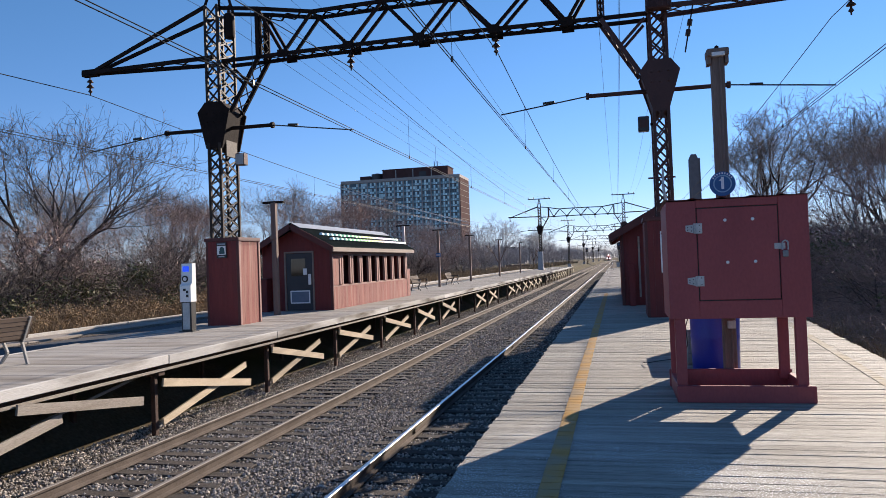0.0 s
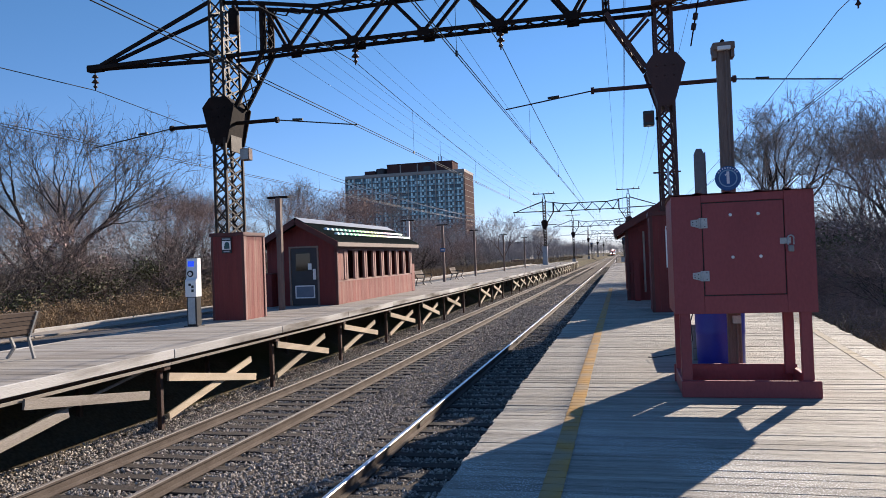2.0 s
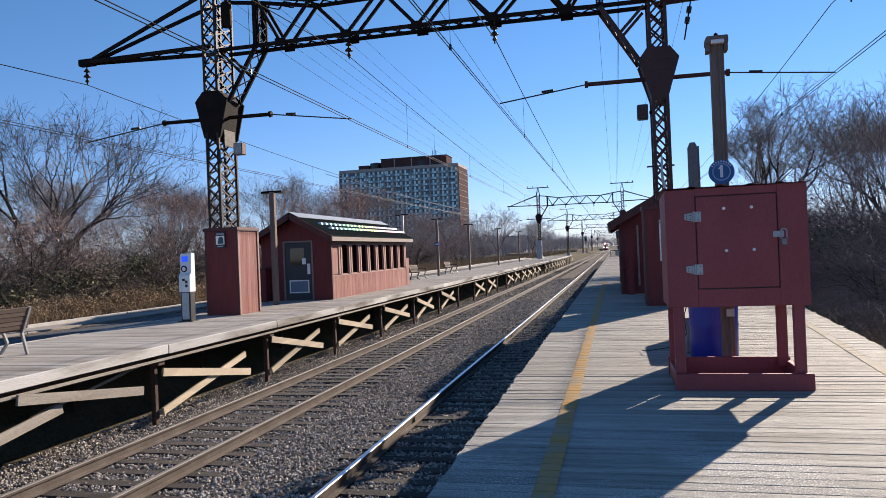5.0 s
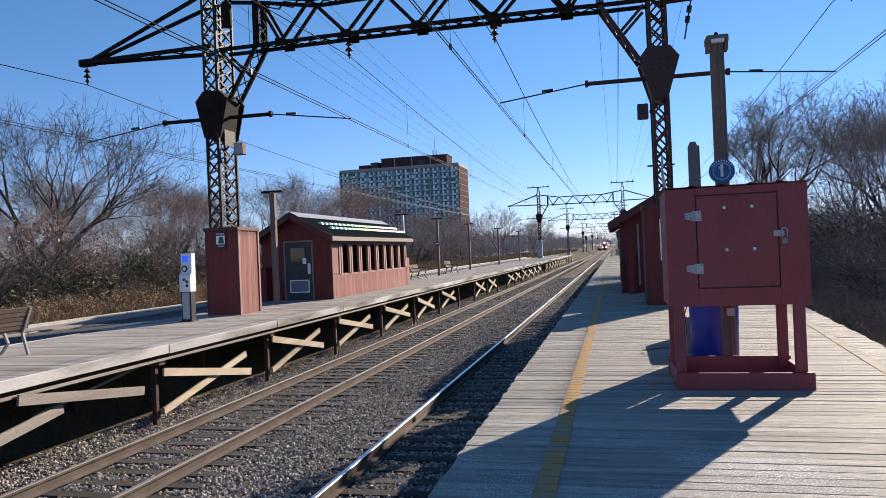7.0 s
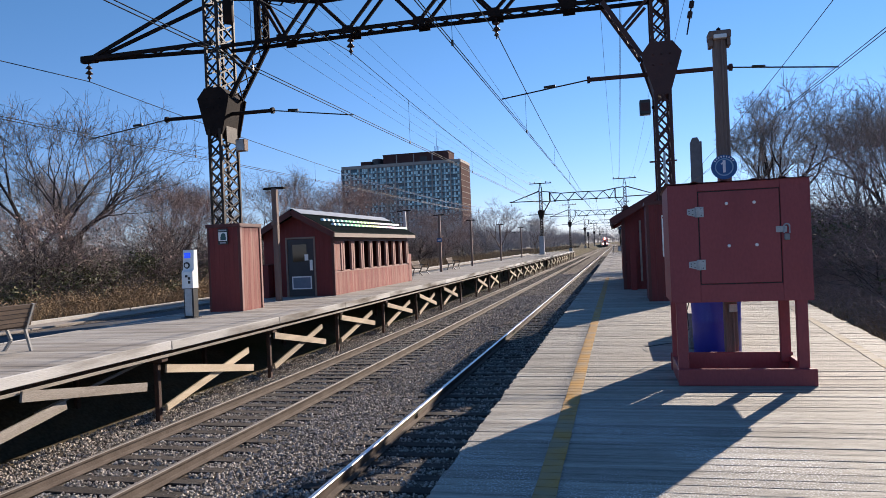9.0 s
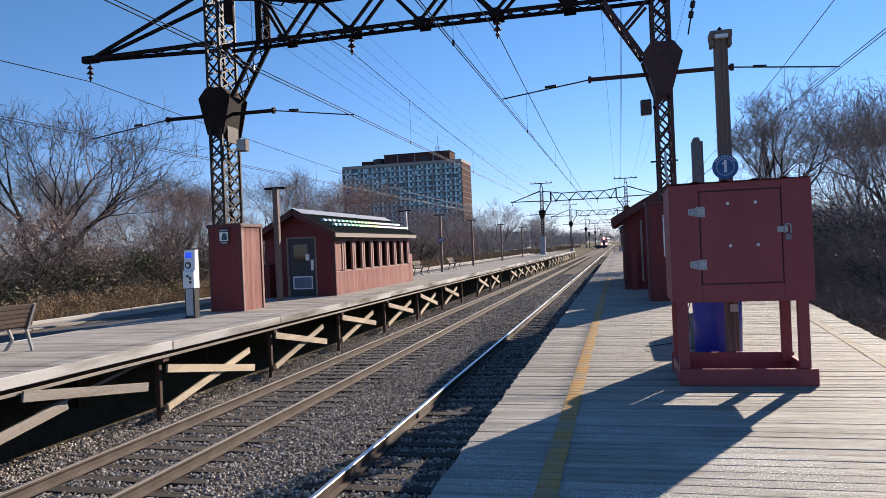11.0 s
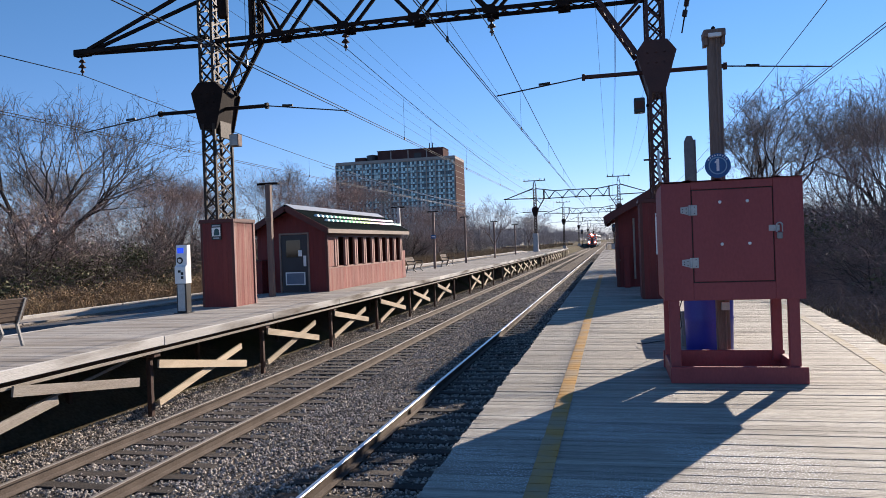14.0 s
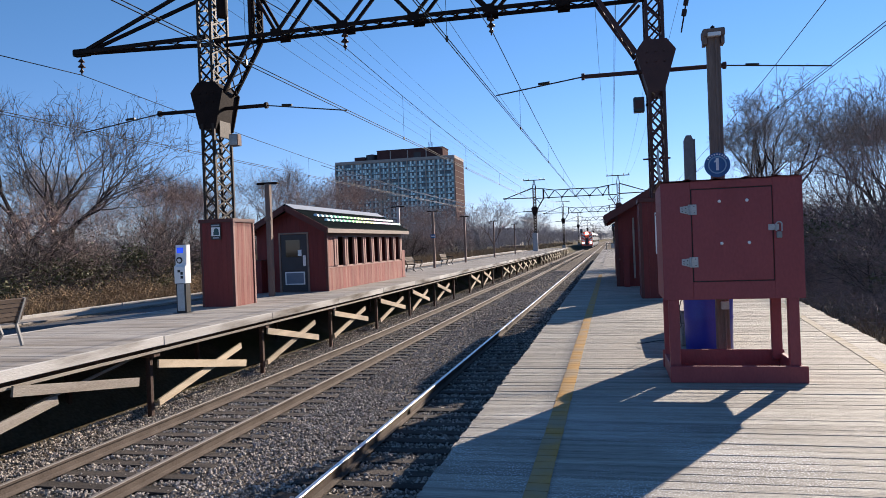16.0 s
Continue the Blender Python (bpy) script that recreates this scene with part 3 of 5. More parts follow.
def gantry():
    g = thing("catenary_gantry", (0, YT, 0), "dark rusty lattice steel gantry spanning the tracks", "gantry", "gantries along the line")
    for k, x in enumerate(TOWERS):
        mt = M_STEEL if k == 0 else M_STEELR
        w = 0.17
        tw = part("tower", Shape().box(x - 0.32, x + 0.32, -0.55, 0.55, 0.0, 0.06, 0.01), mt, g, "riveted lattice tower")
        lattice(tw, M_STEELR if k else M_LACE, x - w, x + w, -0.47, 0.47, 0.0, 5.15, 0.40, 0.075)
        half = ((0.18, 5.02), (0.48, 6.02), (0.27, 6.3)) if k else ((0.25, 5.0), (0.5, 6.04), (0.26, 6.32))
        for y in (-0.5, 0.46):
            part("gusset_plate", Shape().prism([(x - h, z) for h, z in half] + [(x + h, z) for h, z in half[::-1]], "y", y, y + 0.04), mt, tw, "solid dark gusset plate")
        part("gusset_web", Shape().prism([(x - h * 0.86, z) for h, z in half] + [(x + h * 0.86, z) for h, z in half[::-1]], "y", -0.459, 0.459), mt, tw)
        part("side_plate", Shape().box(x + half[0][0] - 0.02, x + half[0][0] + 0.02, -0.3, 0.3, 4.78, 5.25, 0.006), M_STEELR if k else M_LACE, tw, "weathered cover plate")
        for dx in (-0.2, 0.0, 0.2):
            for z in (5.75, 6.0):
                part("rivet", Shape().lathe([(0.03, 0), (0.02, 0.02), (0, 0.025)], 6), mt, tw).matrix_basis = pose(x + dx, -0.5, z, 90, 0, 0)
        lattice(tw, M_STEELR if k else M_LACE, x - 0.19, x + 0.19, -0.45, 0.45, 6.3, 9.1, 0.40, 0.075)
        peak = Shape()
        for dx in (-0.24, 0.24):
            for dy in (-0.4, 0.4):
                peak.beam((x + dx, dy, 9.05), (x + dx * 0.12, dy * 0.12, 10.3), 0.06, 0.06)
        peak.beam((x - 0.14, 0, 9.6), (x + 0.14, 0, 9.6), 0.05, 0.05)
        part("peak_frame", peak, mt, tw, "tapering frame under the crossarm")
        part("crossarm", Shape().beam((x - 1.65, 0, 10.25), (x + 1.65, 0, 10.25), 0.10, 0.12), mt, tw)
        for dx in (-1.5, -0.8, 0.8, 1.5):
            part("pin_insulator", Shape().lathe([(0.05, 10.31), (0.07, 10.37), (0.03, 10.45), (0.06, 10.51), (0.0, 10.57)], 8, (x + dx, 0, 0)), M_INS, tw)
        s = -1 if k == 0 else 1
        tip = x + s * 4.65
        arm = part("cantilever", Shape(), mt, g)
        c = Shape()
        for y in (-0.4, 0.4):
            c.beam((x, y, 7.62), (tip, y * 0.15, 7.68), 0.07, 0.11)
            c.beam((x + s * 0.2, y, 9.1), (tip - s * 0.5, y * 0.2, 7.74), 0.06, 0.10)
        for j in range(6):
            xa, xb = x + s * 4.65 * j / 6, x + s * 4.65 * (j + 1) / 6
            ya, yb = 0.4 - 0.34 * j / 6, 0.4 - 0.34 * (j + 1) / 6
            c.beam((xa, ya, 7.63), (xb, -yb, 7.63), 0.04, 0.02), c.beam((xa, -ya, 7.63), (xb, yb, 7.63), 0.04, 0.02)
        c.box(min(tip, tip - s * 0.5), max(tip, tip - s * 0.5), -0.09, 0.09, 7.58, 7.78)
        arm.data = c.mesh("cantilever", mt)
        insulator(g, tip - s * 0.22, 7.58)
        # knee braces to the span
        kb = Shape()
        xe = x - s * 1.35
        for y in (-0.3, 0.3):
            part("knee_brace", Shape().beam((x - s * 0.45, y, 6.05), (xe, y, 7.5), 0.07, 0.11), mt, g)
            part("sub_brace", Shape().beam((x - s * 0.3, y, 7.4), (x - s * 0.92, y, 6.75), 0.05, 0.07), mt, g)
        for j in range(4):
            f0, f1 = j / 4, (j + 1) / 4
            p = lambda f, y: (x - s * (0.5 + 0.85 * f), y, 6.05 + 1.45 * f)
            kb.beam(p(f0, -0.3), p(f1, 0.3), 0.03, 0.03), kb.beam(p(f0, 0.3), p(f1, -0.3), 0.03, 0.03)
        tagged(part("knee_lacing", kb, mt, g), kind="stuff")
        lattice(g, mt, xe - 0.07, xe + 0.07, -0.25, 0.25, 7.5, 8.85, 0.3, 0.05, 0.025)
        # registration arm
        part("steady_arm", Shape().tube((x - 1.75, -0.1, 5.62), (x + 1.6, -0.1, 5.60), 0.055, n=8).tube((x - 1.8, -0.1, 5.62), (x - 1.72, -0.1, 5.62), 0.09, n=8).tube((x + 1.58, -0.1, 5.60), (x + 1.66, -0.1, 5.60), 0.09, n=8), mt, g)
        ends = ((-15.35, 5.25), (-6.93, 5.27)) if k == 0 else ((-2.80, 5.33), (5.2, 5.37))
        part("pull_rod", Shape().tube((x - 1.75, -0.1, 5.62), (ends[0][0], -0.1, ends[0][1]), 0.018, n=6).tube((x - 2.6, -0.1, 5.55), (x - 2.9, -0.1, 5.53), 0.035, n=6), M_WIRE, g)
        part("pull_rod", Shape().tube((x + 1.6, -0.1, 5.60), (ends[1][0], -0.1, ends[1][1]), 0.018, n=6).tube((x + 2.1, -0.1, 5.57), (x + 2.4, -0.1, 5.55), 0.035, n=6), M_WIRE, g)
    # span truss, two planes laced together
    a, b = TOWERS
    top = [(a + 0.2, 9.05), (a + 1.35, 8.9), (-7.95, 8.62), (-5.9, 8.66), (-3.9, 8.66), (-1.85, 8.62), (b - 1.35, 8.9), (b - 0.2, 9.05)]
    bot = [(a + 0.2, 7.52), (a + 1.35, 7.52), (-8.85, 7.54), (-6.9, 7.56), (-4.9, 7.57), (-2.88, 7.56), (-1.0, 7.54), (b - 1.35, 7.52), (b - 0.2, 7.52)]
    for y in (-0.27, 0.27):
        for pts, nm in ((top, "top_chord"), (bot, "bottom_chord")):
            for p, q in zip(pts, pts[1:]):
                part(nm, Shape().beam((p[0], y, p[1]), (q[0], y, q[1]), 0.075, 0.095), M_STEEL, g)
        web = [(bot[1], top[1]), (top[1], bot[2]), (bot[2], top[2]), (top[2], bot[3]), (bot[3], top[3]), (top[3], bot[4]), (bot[4], top[4]), (top[4], bot[5]), (bot[5], top[5]), (top[5], bot[6]), (bot[6], top[6]), (top[6], bot[7])]
        for p, q in web:
            part("diagonal", Shape().beam((p[0], y, p[1]), (q[0], y, q[1]), 0.06, 0.085), M_STEEL, g)
    lac = Shape()
    for z, pts in ((8.66, None), (7.56, None)):
        for j in range(22):
            xa = a + 1.4 + (b - a - 2.8) * j / 22
            xb = xa + (b - a - 2.8) / 22
            lac.beam((xa, -0.27, z), (xb, 0.27, z), 0.05, 0.015), lac.beam((xa, 0.27, z), (xb, -0.27, z), 0.05, 0.015)
    for x, z in bot[2:7]:
        lac.box(x - 0.16, x + 0.16, -0.32, -0.30, z - 0.11, z + 0.11), lac.box(x - 0.16, x + 0.16, 0.30, 0.32, z - 0.11, z + 0.11)
    tagged(part("lacing", lac, M_STEEL, g), kind="stuff")
    for x in (-6.95, -2.88):
        insulator(g, x, 7.5)
    return g


GANTRY = gantry()
SPANS = [-72.0, YT, 108.0, 173.0, 252.0, 350.0, 460.0]
for y in SPANS[2:]:
    copy_thing(GANTRY, pose(0, y, 0.3))
    for x in TOWERS:
        z0 = 0.005 if x < 0 and y < 138 else -0.5
        solo("tower_footing", Shape().box(x - 0.4, x + 0.4, y - 0.62, y + 0.62, z0, 0.298, 0.02), M_CONC, "pale concrete footing under a gantry tower", "footing", "gantry footings")
w = thing("equipment_cabinet", (-10.95, 107.05, 0), "pale grey steel cabinet at the second gantry foot", "cabinet")
part("body", Shape().box(-0.36, 0.36, -0.3, 0.3, 0.1, 2.7, 0.02).box(-0.4, 0.4, -0.33, 0.33, 0, 0.1), M_GREY, w)
part("door", Shape().box(-0.31, 0.31, -0.33, -0.3, 0.22, 2.55, 0.01), M_GREY, w)
for x, y, h in ((0.45, 150.0, 4.6), (-9.3, 236.0, 5.0)):
    w = thing("signal_mast", (x, y, -0.4), "dark railway signal mast beside the line", "signal", "signals")
    part("mast", Shape().tube((0, 0, 0), (0, 0, h), 0.09, n=8), M_STEEL, w)
    part("signal_head", Shape().box(-0.35, 0.35, -0.2, 0.2, h - 1.2, h + 0.2, 0.04), M_BLACK, w)
    part("lens", Shape().tube((0, -0.26, h - 0.15), (0, -0.2, h - 0.15), 0.14, n=10), M_SIGNB, w)
    part("lens", Shape().tube((0, -0.26, h - 0.75), (0, -0.2, h - 0.75), 0.14, n=10), M_STEELR, w)
    part("ladder", Shape().box(0.16, 0.2, 0.05, 0.1, 0, h - 1.2).box(0.4, 0.44, 0.05, 0.1, 0, h - 1.2), M_STEEL, w)
# boxes and switchgear on the near gantry's legs
gear = thing("switch_box", (-10.46, 19.05, 4.55), "grey steel switch box bolted to the tower", "switch box")
part("body", Shape().box(-0.12, 0.16, -0.22, 0.02, 0, 0.34, 0.015), M_POLE, gear)
part("door", Shape().box(-0.10, 0.14, -0.235, -0.222, 0.02, 0.32), M_GALV, gear)
gear = thing("transformer", (-10.5, 18.6, 8.15), "dark cylindrical transformer on the tower", "transformer")
part("tank", Shape().lathe([(0.0, 0), (0.13, 0.0), (0.15, 0.05), (0.15, 0.62), (0.12, 0.7), (0, 0.72)], 14), M_STEEL, gear, smooth=True)
part("bushing", Shape().lathe([(0.04, 0.7), (0.06, 0.78), (0.03, 0.84), (0.05, 0.9), (0, 0.98)], 8), M_INS, gear)
gear = thing("loudspeaker_box", (0.77, 18.45, 4.56), "dark square loudspeaker on the red tower", "loudspeaker")
part("housing", Shape().box(-0.13, 0.13, -0.14, 0.12, 0, 0.36, 0.02), M_BLACK, gear)
part("bracket", Shape().box(0.16, 0.3, -0.03, 0.03, 0.14, 0.2), M_STEEL, gear)
part("grille", Shape().box(-0.1, 0.1, -0.15, -0.14, 0.08, 0.28, 0.004), M_STEELR, gear)
gear = thing("transformer", (1.28, 18.3, 7.45), "dull grey rectangular transformer on the red tower", "transformer")
part("tank", Shape().box(-0.36, 0.24, -0.25, 0.05, 0.0, 0.75, 0.03), M_STEELR, gear)
for k in range(5):
    part("fin", Shape().box(-0.34 + 0.12 * k, -0.31 + 0.12 * k, -0.30, -0.25, 0.05, 0.7), M_STEELR, gear)


gear = thing("tower_conduit", (1.12, 18.2, 2.45), "pale flexible conduit hanging on the red tower", "conduit")
part("hose", Shape().tube((0.0, 0, 0.0), (0.08, 0, 0.35), 0.035, n=8).tube((0.08, 0, 0.35), (0.03, 0, 0.75), 0.035, n=8).tube((0.03, 0, 0.75), (0.05, 0.05, 1.15), 0.03, n=8), M_GALV, gear)
part("clamp", Shape().box(-0.16, 0.32, 0.12, 0.15, 0.28, 0.32).box(-0.3, 0.34, 0.12, 0.15, 0.92, 0.96), M_STEELR, gear)
gear = thing("hanging_insulator", (1.95, 18.75, 6.5), "slanted dark rod insulator under the gantry arm", "insulator")
part("rod", Shape().tube((-0.1, 0, 0.0), (0.12, 0, 1.15), 0.02, n=6), M_STEEL, gear)
part("sheds", Shape().tube((-0.03, 0, 0.4), (0.0, 0, 0.55), 0.06, n=8).tube((0.02, 0, 0.65), (0.05, 0, 0.8), 0.06, n=8), M_INS, gear)


def catenary(x, low, label):
    t = thing("overhead_wire", (x, 0, 0), label, "overhead wire", "catenary wires")
    ms, dr, way = Shape(), Shape(), []
    for y0, y1 in zip(SPANS, SPANS[1:]):
        n = 16
        pts = []
        for k in range(n + 1):
            f = k / n
            pts.append((0, y0 + (y1 - y0) * f, 5.86 + (7.02 - 5.86) * (2 * f - 1) ** 2))
        way += pts[1 if way else 0:]
        for k in range(1, n):
            if k % 2:
                dr.tube((0, pts[k][1], low), pts[k], 0.006, n=3, caps=False)
                dr.box(-0.02, 0.02, pts[k][1] - 0.03, pts[k][1] + 0.03, low - 0.01, low + 0.09)
    for z in (low, low + 0.07):
        part("contact_wire", Shape().tube((0, SPANS[0], z), (0, SPANS[-1], z), 0.011, n=4, caps=False), M_WIRE, t)
    part("messenger_wire", ms.strand(way, 0.013), M_WIRE, t)
    tagged(part("dropper_wire", dr, M_WIRE, t), kind="stuff")


for x, low in ((-15.4, 5.34), (-6.95, 5.23), (-2.85, 5.28), (5.2, 5.34)):
    catenary(x, low, "sagging messenger and contact wires over the railway")


def feeder(x, z, sag, r=0.011):
    n, way = 12, []
    for y0, y1 in zip(SPANS, SPANS[1:]):
        way += [(x, y0 + (y1 - y0) * k / n, z - sag * (1 - (2 * k / n - 1) ** 2)) for k in range(1 if way else 0, n + 1)]
    solo("feeder_wire", Shape().strand(way, r), M_WIRE, "thin dark feeder wire strung between gantries", "wire", "feeder wires")


for c in TOWERS:
    for dx in (-1.5, -0.8, 0.8, 1.5):
        feeder(c + dx, 10.57, 1.2, 0.007)
for x, z, sag in ((-11.6, 9.3, 1.0), (-9.9, 9.4, 1.0), (0.4, 9.4, 1.0), (-4.9, 8.9, 0.9)):
    feeder(x, z, sag, 0.008)
for za, zb in ((20.0, 9.95), (17.0, 9.35)):
    pts = [(-62.0 + 31.9 * k / 12, 150.0, za + (zb - za) * k / 12 - 0.35 * (1 - (2 * k / 12 - 1) ** 2)) for k in range(13)]
    solo("crossing_cable", Shape().strand(pts, 0.07, 5), M_WHITE, "pale cable crossing in front of the high-rise", "cable", "crossing cables")


def boarded(parent, material, x0, x1, y, z0, top, pitch=0.16, th=0.03, label=""):
    """Upright boards, each a piece of its own, on a wall across the line; top gives the height at x."""
    n = max(1, round((x1 - x0) / pitch))
    for i in range(n):
        a, b = x0 + (x1 - x0) * i / n + 0.0015, x0 + (x1 - x0) * (i + 1) / n - 0.0015
        za, zb = top(a), top(b)
        part("board", Shape().add([(a, y, z0), (b, y, z0), (b, y, zb), (a, y, za), (a, y + th, z0), (b, y + th, z0), (b, y + th, zb), (a, y + th, za)],
                                  [(0, 1, 2, 3), (7, 6, 5, 4), (0, 4, 5, 1), (1, 5, 6, 2), (2, 6, 7, 3), (3, 7, 4, 0)]), material, parent, label)


def boarded_x(parent, material, x, y0, y1, z0, z1, pitch=0.2, th=0.03, label=""):
    n = max(1, round((y1 - y0) / pitch))
    for i in range(n):
        part("board", Shape().box(x, x + th, y0 + (y1 - y0) * i / n + 0.003, y0 + (y1 - y0) * (i + 1) / n - 0.003, z0, z1), material, parent, label)


def tower_box(at, label, lit):
    t = thing("tower_casing", at, label, "tower casing", "casings round the gantry feet")
    w, d, h = 1.0, 1.2, 2.43
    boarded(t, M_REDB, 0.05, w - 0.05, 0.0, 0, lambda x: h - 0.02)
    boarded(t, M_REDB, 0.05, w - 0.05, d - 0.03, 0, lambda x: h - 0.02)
    # sunlight put into the colour: paler boards here, darker ones in front
    boarded_x(t, M_REDPALE, w - 0.03, 0.06, d - 0.06, 0, h - 0.02, label="red board painted paler on the sunward side")
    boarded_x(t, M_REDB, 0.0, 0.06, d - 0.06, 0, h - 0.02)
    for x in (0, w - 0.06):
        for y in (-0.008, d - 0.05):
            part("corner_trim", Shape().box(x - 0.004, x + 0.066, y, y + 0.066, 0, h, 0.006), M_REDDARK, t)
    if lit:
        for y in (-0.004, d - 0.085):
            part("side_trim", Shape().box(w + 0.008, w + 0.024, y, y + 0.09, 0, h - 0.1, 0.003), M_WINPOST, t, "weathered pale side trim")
    part("cap", Shape().box(-0.03, w + 0.03, -0.03, 0.05, h - 0.09, h + 0.01, 0.006).box(-0.03, w + 0.03, d - 0.05, d + 0.03, h - 0.09, h + 0.01).box(-0.03, 0.05, 0.05, d - 0.05, h - 0.09, h + 0.01)
         .box(w - 0.05, w + 0.03, 0.05, d - 0.05, h - 0.09, h + 0.01), M_REDDARK, t)
    return t


tower_box((-11.17, 18.12, 0), "red board casing round the gantry foot, sunlit tone painted on one side", True)
tower_box((0.68, 18.25, 0), "dark red board casing round the gantry foot", False)
n = thing("notice_sign", (-10.66, 18.08, 2.09), "black, white and teal rider notice on the red casing", "sign")
part("plate", Shape().box(-0.15, 0.15, -0.012, 0.012, -0.22, 0.22, 0.004), M_BLACK, n)
part("panel", Shape().box(-0.13, 0.13, -0.016, -0.012, -0.12, 0.12), M_WHITE, n)
part("bar", Shape().box(-0.12, 0.12, -0.016, -0.012, 0.15, 0.19), M_GREY, n)
part("bar", Shape().box(-0.09, 0.09, -0.016, -0.012, -0.19, -0.155), M_GREY, n)
part("motif", Shape().tube((0.02, -0.019, 0.02), (0.02, -0.016, 0.02), 0.075, n=14).box(-0.07, 0.10, -0.0185, -0.016, -0.10, -0.01), M_TEAL, n)
n = thing("notice_strip", (1.08, 18.23, 1.58), "tall narrow white notice on the red casing", "sign")
part("plate", Shape().box(-0.045, 0.045, -0.012, 0.006, -0.5, 0.5, 0.004), M_WHITE, n)
part("bar", Shape().box(-0.03, 0.03, -0.016, -0.012, 0.42, 0.46), M_RED, n)


def hut(at, side, label, L):
    """Shelter: track-facing wall at local x = 0, gable end at y = 0. side -1: it extends to -x."""
    t = thing("platform_shelter", at, label, "shelter", "platform shelters")
    W, H, RZ = 2.66, 2.32, 3.05
    fx = lambda x: side * x
    lo, hi = min(0, fx(W)), max(0, fx(W))
    mid = fx(W / 2)
    top = lambda x: H + (RZ - 0.08 - H) * (1 - abs(x - mid) / (W / 2)) - 0.03
    da, db = fx(1.74), fx(0.72)
    d0, d1 = min(da, db), max(da, db)
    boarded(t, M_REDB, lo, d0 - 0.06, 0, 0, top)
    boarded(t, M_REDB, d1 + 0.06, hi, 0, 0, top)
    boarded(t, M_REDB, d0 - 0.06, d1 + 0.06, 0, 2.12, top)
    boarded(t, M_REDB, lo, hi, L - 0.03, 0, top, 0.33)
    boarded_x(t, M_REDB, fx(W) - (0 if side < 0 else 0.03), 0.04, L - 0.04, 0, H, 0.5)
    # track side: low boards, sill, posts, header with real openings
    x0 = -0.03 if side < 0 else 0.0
    boarded_x(t, M_REDPALE, x0, 0.04, L - 0.04, 0, 0.80, 0.3, label="paler red low wall board")
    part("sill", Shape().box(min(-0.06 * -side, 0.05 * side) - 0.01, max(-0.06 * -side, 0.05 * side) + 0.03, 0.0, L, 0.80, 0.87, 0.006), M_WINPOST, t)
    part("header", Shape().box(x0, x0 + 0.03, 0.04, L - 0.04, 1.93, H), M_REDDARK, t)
    boarded_x(t, M_REDPALE, x0, 0.04, 0.85, 0.87, 1.93, 0.2)
    for k in range(9):
        y = 0.90 + k * (L - 1.1) / 8.0
        for dy in (-0.10, 0.10):
            part("window_post", Shape().box(x0 - 0.03, x0 + 0.06, y + dy - 0.07, y + dy + 0.07, 0.87, 1.93, 0.008), M_WINPOST, t)
    part("floor_slab", Shape().box(lo + 0.05, hi - 0.05, 0.05, L - 0.05, 0.005, 0.02), M_CREO, t)
    part("corner_trim", Shape().box(-0.05, 0.05, -0.02, 0.05, 0, H, 0.006), M_REDDARK, t)
    # door
    part("door_frame", Shape().box(d0 - 0.06, d0, -0.03, 0.05, 0, 2.12).box(d1, d1 + 0.06, -0.03, 0.05, 0, 2.12).box(d0, d1, -0.03, 0.05, 2.06, 2.12), M_EAVE, t)
    dr = part("door", Shape().box(d0 + 0.01, d1 - 0.01, 0.0, 0.05, 0.01, 2.05, 0.006), M_DOOR, t, "charcoal steel door with small pane")
    part("pane", Shape().box(d0 + 0.2, d0 + 0.74, -0.008, -0.002, 1.25, 1.86), M_GLASS, dr)
    part("pane_frame", Shape().box(d0 + 0.16, d0 + 0.78, -0.006, -0.001, 1.21, 1.25).box(d0 + 0.16, d0 + 0.78, -0.006, -0.001, 1.86, 1.9).box(d0 + 0.16, d0 + 0.2, -0.006, -0.001, 1.25, 1.86).box(d0 + 0.74, d0 + 0.78, -0.006, -0.001, 1.25, 1.86), M_BLACK, dr)
    part("vent", Shape().box(d0 + 0.19, d0 + 0.86, -0.02, -0.001, 0.30, 0.68), M_VENT, dr, "blue-grey louvred vent")
    part("vent_frame", Shape().box(d0 + 0.15, d0 + 0.9, -0.026, -0.001, 0.26, 0.30).box(d0 + 0.15, d0 + 0.9, -0.026, -0.001, 0.68, 0.72).box(d0 + 0.15, d0 + 0.19, -0.026, -0.001, 0.30, 0.68).box(d0 + 0.86, d0 + 0.9, -0.026, -0.001, 0.30, 0.68), M_WHITE, dr)
    part("handle", Shape().box(d1 - 0.17, d1 - 0.06, -0.03, -0.001, 0.92, 1.30, 0.01), M_WHITE, dr, "pale latch plate")
    part("door_notice", Shape().box(d1 - 0.36, d1 - 0.22, -0.014, -0.008, 1.28, 1.5), M_WHITE, dr)
    # roof
    ov, y0, y1 = (0.24 if side < 0 else 0.36), -0.42, L + 0.45
    slope = (RZ - H) / (W / 2)
    for s in (1, -1):
        r = Shape()
        xe = mid + s * (W / 2 + ov)
        ze = H - ov * slope
        m = int((y1 - y0) / 0.0475)
        for k in range(m + 1):
            y = y0 + (y1 - y0) * k / m
            h = 0.022 * math.cos(2 * math.pi * k / 4)
            r.v += [(mid, y, RZ + 0.06 + h), (xe, y, ze + 0.06 + h), (mid, y, RZ + 0.01), (xe, y, ze + 0.01)]
        for k in range(m):
            a, b = 4 * k, 4 * k + 4
            r.f += [(a, a + 1, b + 1, b), (a + 2, b + 2, b + 3, a + 3), (a + 1, a + 3, b + 3, b + 1), (a, b, b + 2, a + 2)]
        r.f += [(0, 2, 3, 1), (4 * m, 4 * m + 1, 4 * m + 3, 4 * m + 2)]
